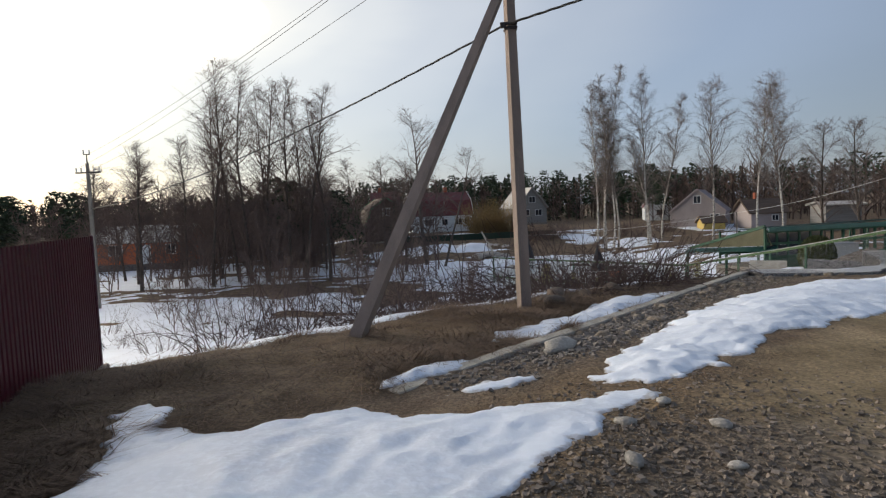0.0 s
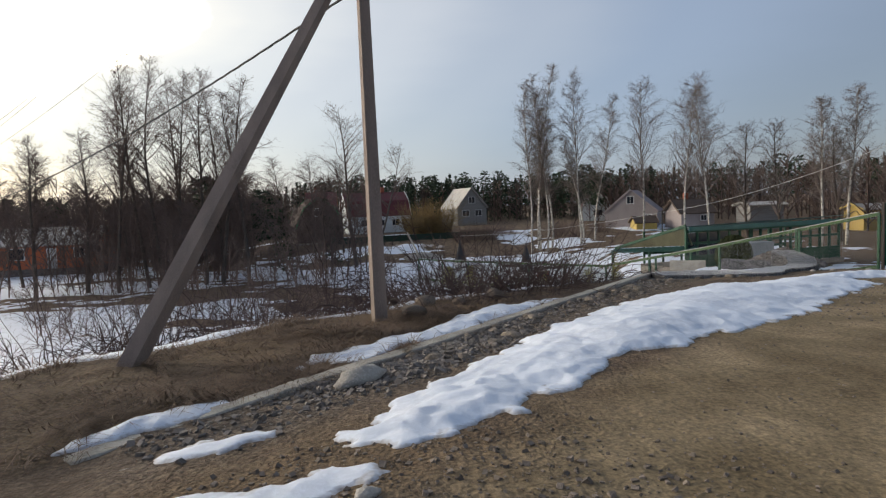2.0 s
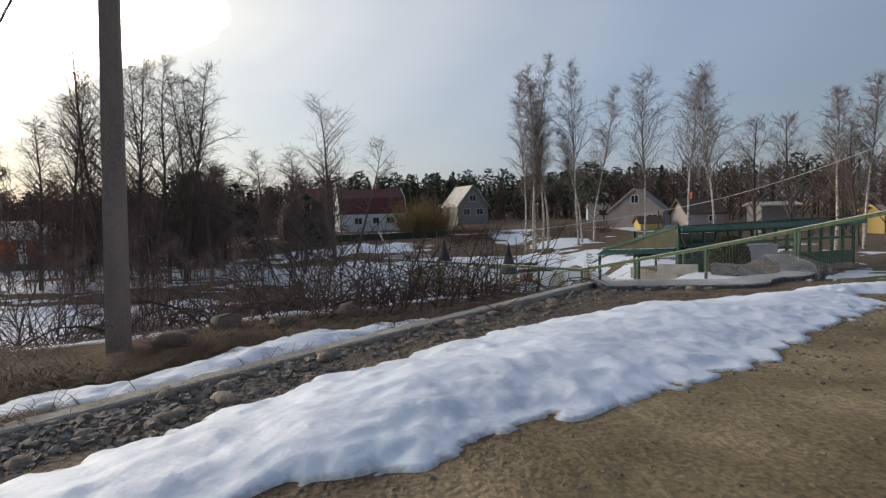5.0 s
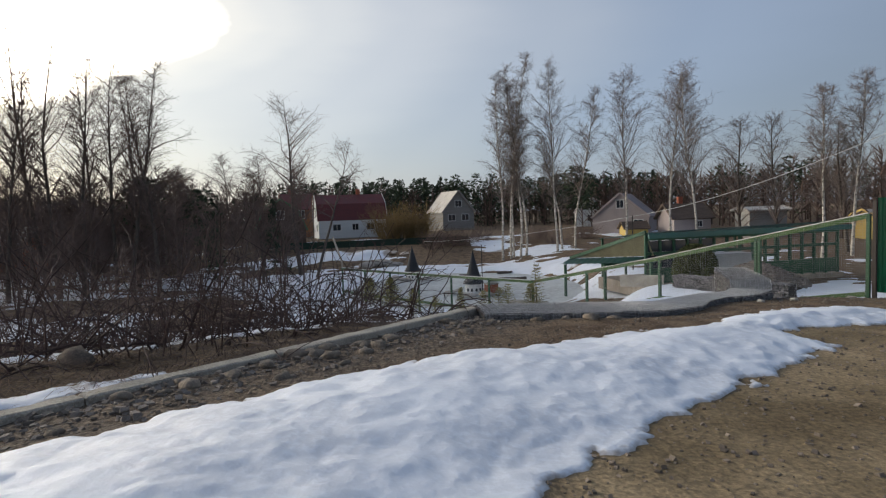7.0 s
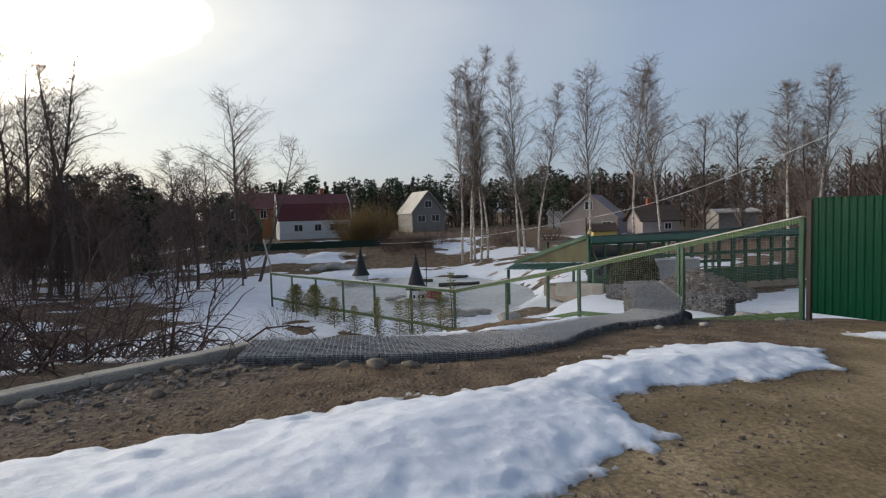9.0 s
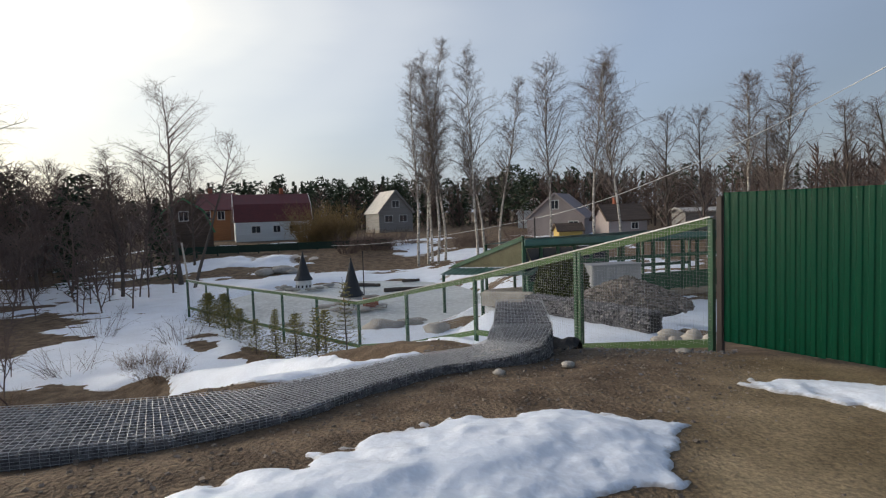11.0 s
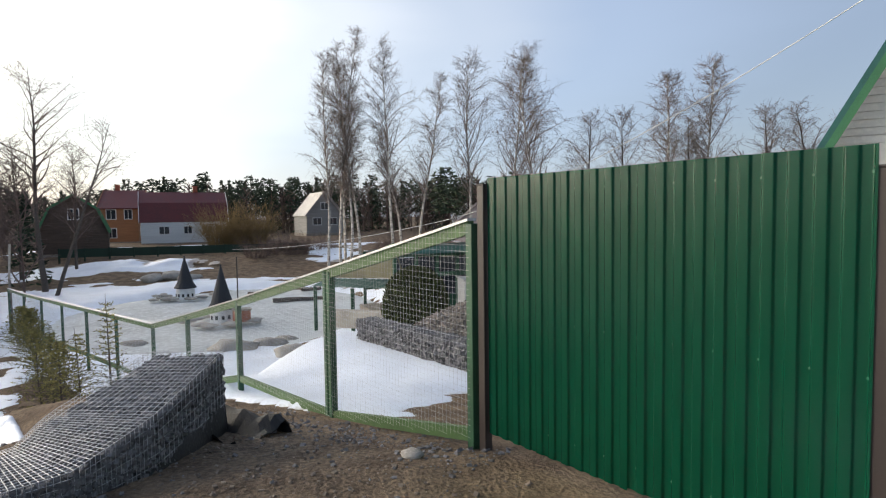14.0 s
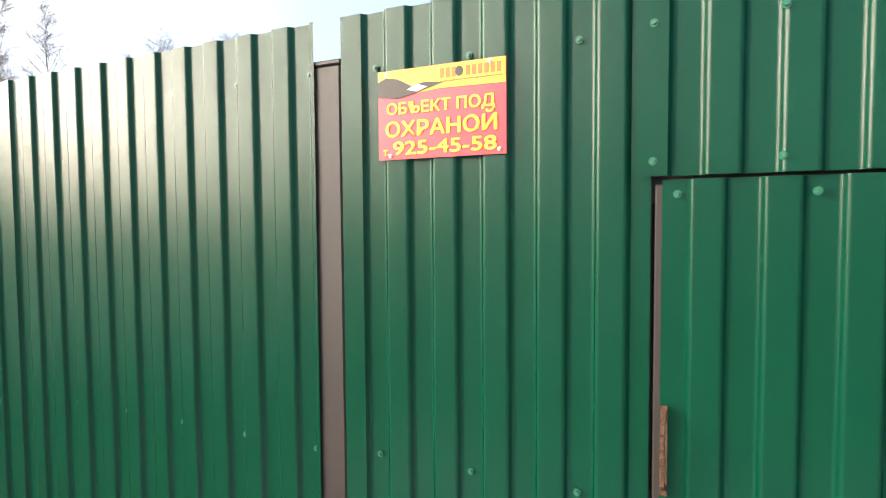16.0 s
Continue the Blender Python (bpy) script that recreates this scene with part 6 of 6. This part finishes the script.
# ---- houses ----
M_BLUEWHITE = material("pale_blue_boards", (0.66, 0.69, 0.70), 0.8, scale=1, fine=12, var=0.15, bump=0.2, stretch=(0.3, 0.3, 6))
M_REDROOF = material("dark_red_roof", (0.115, 0.018, 0.018), 0.55, scale=1, fine=8, var=0.25, bump=0.2)
M_GREYROOF = material("pale_grey_roof", (0.42, 0.40, 0.37), 0.7, scale=0.8, fine=8, var=0.3, bump=0.2)
M_GREYWALL = material("grey_boards", (0.27, 0.26, 0.25), 0.85, scale=1, fine=12, var=0.3, bump=0.2, stretch=(0.3, 0.3, 6))
M_PINKWALL = material("grey_pink_render", (0.36, 0.31, 0.30), 0.85, scale=1, fine=12, var=0.15, bump=0.15)
M_LOGDARK = material("dark_logs", (0.11, 0.078, 0.06), 0.9, scale=1.5, fine=14, var=0.4, bump=0.3, stretch=(0.4, 0.4, 5))
M_LOGWARM = material("varnished_logs", (0.33, 0.145, 0.06), 0.7, scale=1.5, fine=14, var=0.3, bump=0.3, stretch=(0.4, 0.4, 5))
M_ORANGEB = material("orange_brick", (0.44, 0.125, 0.055), 0.85, scale=2, fine=24, var=0.2, bump=0.3)
M_RUBBLE = material("rubble_foundation", (0.14, 0.12, 0.11), 0.95, scale=3, fine=9, var=0.6, bump=0.6)
M_TRIM = material("white_trim", (0.70, 0.70, 0.68), 0.7, var=0.1, bump=0)
M_GTRIM = material("green_trim", (0.06, 0.20, 0.09), 0.6, var=0.2, bump=0)
M_YELLOW = material("yellow_paint", (0.50, 0.36, 0.10), 0.7, var=0.2, bump=0.1)


def house(label, x, y, z, yaw, L, W, H, rise, wall, roof, gambrel=False, over=0.35, windows=(), gable_windows=(), found=0.5, trim=None, chimney=None, found_mat=None, roof_label="", door=None, gable_mat=None):
    """Ridge along local x; the front long wall is at y=0, the gables at x=0 and x=L. windows: (x, z, w, h) on the front; gable_windows: (side, y, z, w, h)."""
    ob = thing("house", label, "house", pose(x, y, z, 0, 0, yaw))
    part("foundation", boxes((-0.05, -0.05, -1.2, L + 0.05, W + 0.05, found)), found_mat or M_CONCRETE, ob)
    if gambrel:
        sec = [(0, found), (0, H), (W * 0.16, H + rise * 0.62), (W / 2, H + rise), (W * 0.84, H + rise * 0.62), (W, H), (W, found)]
    else:
        sec = [(0, found), (0, H), (W / 2, H + rise), (W, H), (W, found)]
    bm = bmesh.new()
    a, b = [bm.verts.new((0, q, p)) for q, p in sec], [bm.verts.new((L, q, p)) for q, p in sec]
    bm.faces.new(a)
    bm.faces.new(b[::-1])
    for i in range(len(sec)):
        j = (i + 1) % len(sec)
        bm.faces.new((a[i], b[i], b[j], a[j]))
    bmesh.ops.recalc_face_normals(bm, faces=bm.faces[:])
    part("wall", bm, wall, ob)
    rs = sec[1:-1]
    d0 = Vector((0, rs[0][0] - rs[1][0], rs[0][1] - rs[1][1])).normalized() * over
    rs = [(rs[0][0] + d0.y, rs[0][1] + d0.z)] + list(rs[1:-1]) + [(rs[-1][0] - d0.y, rs[-1][1] + d0.z)]
    bm = bmesh.new()
    a = [bm.verts.new((-over, q, p + 0.03)) for q, p in rs]
    b = [bm.verts.new((L + over, q, p + 0.03)) for q, p in rs]
    for i in range(len(rs) - 1):
        bm.faces.new((a[i], b[i], b[i + 1], a[i + 1]))
    bmesh.ops.recalc_face_normals(bm, faces=bm.faces[:])
    for f_ in bm.faces:
        if f_.normal.z < 0:
            f_.normal_flip()
    bmesh.ops.solidify(bm, geom=bm.faces[:], thickness=0.14)
    part("roof", bm, roof, ob, roof_label)
    for side in (-over - 0.02, L + over + 0.02):
        bm = bmesh.new()
        for i in range(len(rs) - 1):
            beam(bm, (side, rs[i][0], rs[i][1] + 0.02), (side, rs[i + 1][0], rs[i + 1][1] + 0.02), 0.05, 0.2)
        part("bargeboard", bm, trim or M_TRIM, ob)

    def window(m, w, h, glass=M_GLASS):
        fr = part("window", boxes((-w / 2 - 0.08, -0.05, -h / 2 - 0.08, -w / 2, 0.03, h / 2 + 0.08), (w / 2, -0.05, -h / 2 - 0.08, w / 2 + 0.08, 0.03, h / 2 + 0.08), (-w / 2, -0.05, h / 2, w / 2, 0.03, h / 2 + 0.08), (-w / 2, -0.05, -h / 2 - 0.08, w / 2, 0.03, -h / 2), (-0.025, -0.045, -h / 2, 0.025, 0.02, h / 2)), M_TRIM, ob)
        fr.matrix_basis = m
        part("pane", boxes((-w / 2, -0.02, -h / 2, w / 2, 0.02, h / 2)), glass, fr)

    for wx, wz, w, h in windows:
        window(pose(wx, -0.01, wz), w, h)
    for side, wy, wz, w, h in gable_windows:
        window(pose(-0.01, wy, wz, 0, 0, -90) if side == 0 else pose(L + 0.01, wy, wz, 0, 0, 90), w, h)
    if door:
        d = part("door", boxes((door[0], -0.05, found, door[0] + 0.9, 0.02, found + 1.95), bevel=0.01), door[1], ob)
    if chimney:
        part("chimney", boxes((chimney - 0.25, W * 0.55 - 0.25, H + rise * 0.5, chimney + 0.25, W * 0.55 + 0.25, H + rise + 0.8), bevel=0.02), M_BRICK, ob)
    return ob


house("pale blue-white timber house with dark red roof", -8.7, 83.0, -1.9, 17, 9.2, 6.2, 3.0, 3.4, M_BLUEWHITE, M_REDROOF, True, over=0.15, windows=((2.4, 1.95, 1.0, 0.8), (4.9, 1.95, 0.8, 0.8), (7.0, 1.95, 1.0, 0.8), (8.3, 1.95, 0.7, 0.8)), gable_windows=((0, 3.1, 4.2, 0.9, 1.1), (0, 1.6, 1.9, 0.9, 0.9)), chimney=6.0, trim=M_TRIM)
house("grey boarded house with pale metal roof", 13.6, 103.6, -1.6, 108, 8.0, 5.6, 3.4, 3.4, M_GREYWALL, M_GREYROOF, False, windows=(), gable_windows=((0, 2.8, 4.6, 1.1, 1.0), (0, 1.6, 2.3, 1.2, 1.0), (0, 4.0, 2.3, 1.2, 1.0)), trim=M_GREYWALL)
house("white gambrel house with red roof and blue band", 35.2, 99.4, -2.2, 77, 8.0, 5.2, 3.2, 2.2, M_BLUEWHITE, M_REDROOF, True, gable_windows=((0, 1.9, 4.1, 0.7, 0.8), (0, 3.2, 4.1, 0.7, 0.8), (0, 2.6, 2.1, 1.4, 0.9)))
house("grey rendered house with steep gable", 32.05, 73.45, -2.6, 62, 7.5, 6.6, 3.0, 2.8, M_PINKWALL, material("faded_pink_grey_roof", (0.25, 0.20, 0.20), 0.7, var=0.25, scale=0.8, fine=8), False, gable_windows=((0, 3.3, 4.5, 0.8, 0.9), (0, 1.2, 2.0, 1.0, 1.1)), trim=M_PINKWALL, over=0.2)
house("yellow garden shed with brown roof", 28.6, 71.5, -2.6, 0, 2.6, 2.2, 1.7, 0.7, M_YELLOW, M_LOGDARK, over=0.2, trim=M_LOGDARK, found=0.1)
house("small brown-grey summer house", 33.4, 69.5, -2.2, 4, 4.3, 4.0, 2.4, 1.5, M_PINKWALL, M_LOGDARK, windows=((2.9, 1.6, 0.7, 0.6),), chimney=1.8, trim=M_LOGDARK)
house("dark log house with gambrel gable and green trim", -8.3, 73.0, -2.3, 110, 7.0, 5.6, 2.7, 3.3, M_LOGDARK, M_LOGDARK, True, gable_windows=((0, 2.8, 4.2, 0.8, 0.9),), trim=M_GTRIM)
house("varnished log house with balcony and rusty roof", -15.6, 90.0, -1.9, 8, 4.2, 7.5, 4.8, 2.2, M_LOGWARM, M_REDROOF, windows=((1.2, 3.9, 1.0, 1.1), (1.2, 1.6, 1.0, 1.1), (3.1, 3.9, 0.8, 1.1)), trim=M_LOGWARM, chimney=1.2)
house("orange brick cottage with pale profiled roof", -39.4, 56.5, -3.5, 3, 9.2, 6.5, 3.5, 1.5, M_ORANGEB, M_GREYROOF, windows=((2.3, 2.55, 1.3, 1.0), (8.0, 2.55, 0.9, 0.9)), found=1.1, found_mat=M_RUBBLE, door=(5.0, M_BLUEWHITE), chimney=None, trim=M_GREYROOF)
house("small weathered shed among the trees", -24.5, 66.0, -2.6, 12, 4.0, 3.0, 2.2, 0.9, M_GREYWALL, M_GREYROOF, found=0.1, trim=M_GREYWALL)
house("dark barn behind bare trees", -46.0, 72.0, -3.0, 5, 8.0, 6.0, 2.6, 2.2, M_LOGDARK, M_LOGDARK, found=0.2, trim=M_LOGDARK)
house("yellow cabin beyond the pavilion", 49.0, 60.0, -2.6, 0, 3.6, 3.0, 2.6, 0.5, M_YELLOW, M_GREYROOF, windows=((1.0, 1.8, 0.5, 0.6), (2.4, 1.8, 0.5, 0.6)), found=0.2, trim=M_YELLOW)
house("grey flat-roofed shed with snow around", 40.0, 66.0, -2.4, 0, 4.0, 3.0, 3.2, 0.3, M_GREYWALL, M_GREYROOF, found=0.2, trim=M_GREYWALL)

# the house beyond the gate: white boards, green verge boards
bh = thing("house", "white boarded house with green roof edge behind fence", "house", pose(23.03, 22.37, -0.8, 0, 0, -40))
M_BOARD = material("white_siding", (0.74, 0.70, 0.61), 0.8, scale=1, fine=14, var=0.12, bump=0.2)
bm = bmesh.new()
sec = [(0.35, 0), (0.35, 3.2), (3.2, 8.42), (6.05, 3.2), (6.05, 0)]
a, b = [bm.verts.new((x, 0, z)) for x, z in sec], [bm.verts.new((x, 8, z)) for x, z in sec]
bm.faces.new(a)
bm.faces.new(b[::-1])
for i in range(5):
    j = (i + 1) % 5
    bm.faces.new((a[i], b[i], b[j], a[j]))
bmesh.ops.recalc_face_normals(bm, faces=bm.faces[:])
part("wall", bm, M_BOARD, bh)
for i in range(62):
    z = 0.12 + i * 0.14
    if z < 3.2:
        xa, xb = 0.35, 6.05
    else:
        k = (z - 3.2) / 5.22
        xa, xb = 0.35 + 2.85 * k, 6.05 - 2.85 * k
    if xb - xa > 0.2:
        part("board", beam(bmesh.new(), (xa, -0.012, z), (xb, -0.012, z), 0.03, 0.128), M_BOARD, bh)
for sx, ex in (((0.0, 2.63), (3.2, 8.5)), ((6.4, 2.63), (3.2, 8.5))):
    bm = bmesh.new()
    vs = [bm.verts.new((p[0], yy, p[1] + 0.06)) for p in (sx, ex) for yy in (-0.55, 8.4)]
    bm.faces.new((vs[0], vs[1], vs[3], vs[2]))
    bmesh.ops.recalc_face_normals(bm, faces=bm.faces[:])
    bmesh.ops.solidify(bm, geom=bm.faces[:], thickness=0.12)
    part("roof", bm, M_TEAL, bh, "green sheet roof")
    part("bargeboard", beam(bmesh.new(), (sx[0], -0.57, sx[1] - 0.03), (ex[0], -0.57, ex[1] - 0.03), 0.04, 0.13), M_GTRIM, bh)
    part("soffit", beam(bmesh.new(), (sx[0], -0.28, sx[1] - 0.1), (ex[0], -0.28, ex[1] - 0.1), 0.5, 0.03), M_BOARD, bh)

# ---- the dark green boundary fence beyond the pond, and odds and ends ----
M_DGREEN = material("dark_green_boards", (0.012, 0.04, 0.025), 0.7, var=0.3, scale=2, fine=20, bump=0.2)
gf = thing("garden_fence", "low dark green board fence beyond the pond", "fence")
prev = None
for i in range(12):
    x, y = -10.5 + i * 1.9, 68.0 + i * 0.4
    z = gz(x, y)
    z0 = -1.95 + 0.0 * i
    part("post", boxes((x - 0.06, y - 0.06, z0 - 1.6, x + 0.06, y + 0.06, -1.12)), M_DGREEN, gf)
    if prev:
        part("panel", beam(bmesh.new(), (prev[0] + 0.06, prev[1], -1.55), (x - 0.06, y, -1.58), 0.03, 0.75), M_DGREEN, gf)
    prev = (x, y)
fp = thing("utility_pole", "distant grey utility pole with crossarm and insulators", "utility pole", pose(-23.1, 32.0, 0))
part("post", tapered_pole(Vector((0, 0, gz(-23.1, 32) - 0.3)), Vector((0, 0, 5.6)), 0.24, 0.16, 0.22, 0.15, 10), M_CONCRETE, fp)
part("crossarm", boxes((-0.75, -0.04, 5.02, 0.75, 0.04, 5.1), bevel=0.005), M_BROWN, fp)
part("top_pin", boxes((-0.025, -0.025, 5.6, 0.025, 0.025, 6.15), (-0.2, -0.025, 6.1, 0.2, 0.025, 6.15)), M_BROWN, fp)
for x, z in ((-0.7, 5.1), (-0.4, 5.1), (0.4, 5.1), (0.7, 5.1), (-0.18, 6.15), (0.18, 6.15)):
    bm = bmesh.new()
    bmesh.ops.create_cone(bm, cap_ends=True, segments=12, radius1=0.055, radius2=0.03, depth=0.14, matrix=pose(x, 0, z + 0.09))
    bmesh.ops.create_cone(bm, cap_ends=True, segments=12, radius1=0.035, radius2=0.05, depth=0.08, matrix=pose(x, 0, z + 0.2))
    part("insulator", bm, M_TRIM, fp, "white porcelain insulator")
lp = thing("lamp_pole", "thin dark pole standing by the pond", "pole", pose(9.3, 41.0, -3.4))
part("shaft", boxes((-0.025, -0.025, 0, 0.025, 0.025, 2.9)), M_BROWN, lp)
M_WHITECORD = material("white_cable", (0.55, 0.54, 0.52), 0.6, var=0.1, bump=0)
cable("overhead_cable", (24.5, 21.5, 5.6), (18.6, 40.5, 0.95), 0.7, 0.012, M_WHITECORD, "pale cable hung from house to garden post")
cable("overhead_cable", (18.6, 40.5, 0.95), (5.5, 60.0, -1.1), 0.35, 0.012, M_WHITECORD, "pale cable hung across the pond garden")
gp = thing("cable_post", "thin garden post carrying a cable", "pole", pose(18.6, 40.5, -2.2))
part("shaft", boxes((-0.03, -0.03, -0.4, 0.03, 0.03, 3.2)), M_BROWN, gp)

# weathered logs frozen into the pond's edge
for i, (x0, y0, x1, y1, r) in enumerate(((8.3, 49.7, 9.9, 49.4, 0.13), (11.4, 51.0, 12.6, 51.5, 0.12), (10.2, 46.3, 13.0, 46.9, 0.14))):
    lg = chain_ob("log", [(np.array([x0 + (x1 - x0) * k / 6, y0 + (y1 - y0) * k / 6 + 0.05 * math.sin(k * 2.1 + i), -3.36 + 0.02 * math.sin(k)]), np.array([x0 + (x1 - x0) * (k + 1) / 6, y0 + (y1 - y0) * (k + 1) / 6 + 0.05 * math.sin((k + 1) * 2.1 + i), -3.36 + 0.02 * math.sin(k + 1)]), r * (1 - 0.03 * k), r * (1 - 0.03 * (k + 1))) for k in range(6)], M_BARK, None, 9)
    tagged(lg, "grey weathered log lying in pond ice", "log", "pond logs")
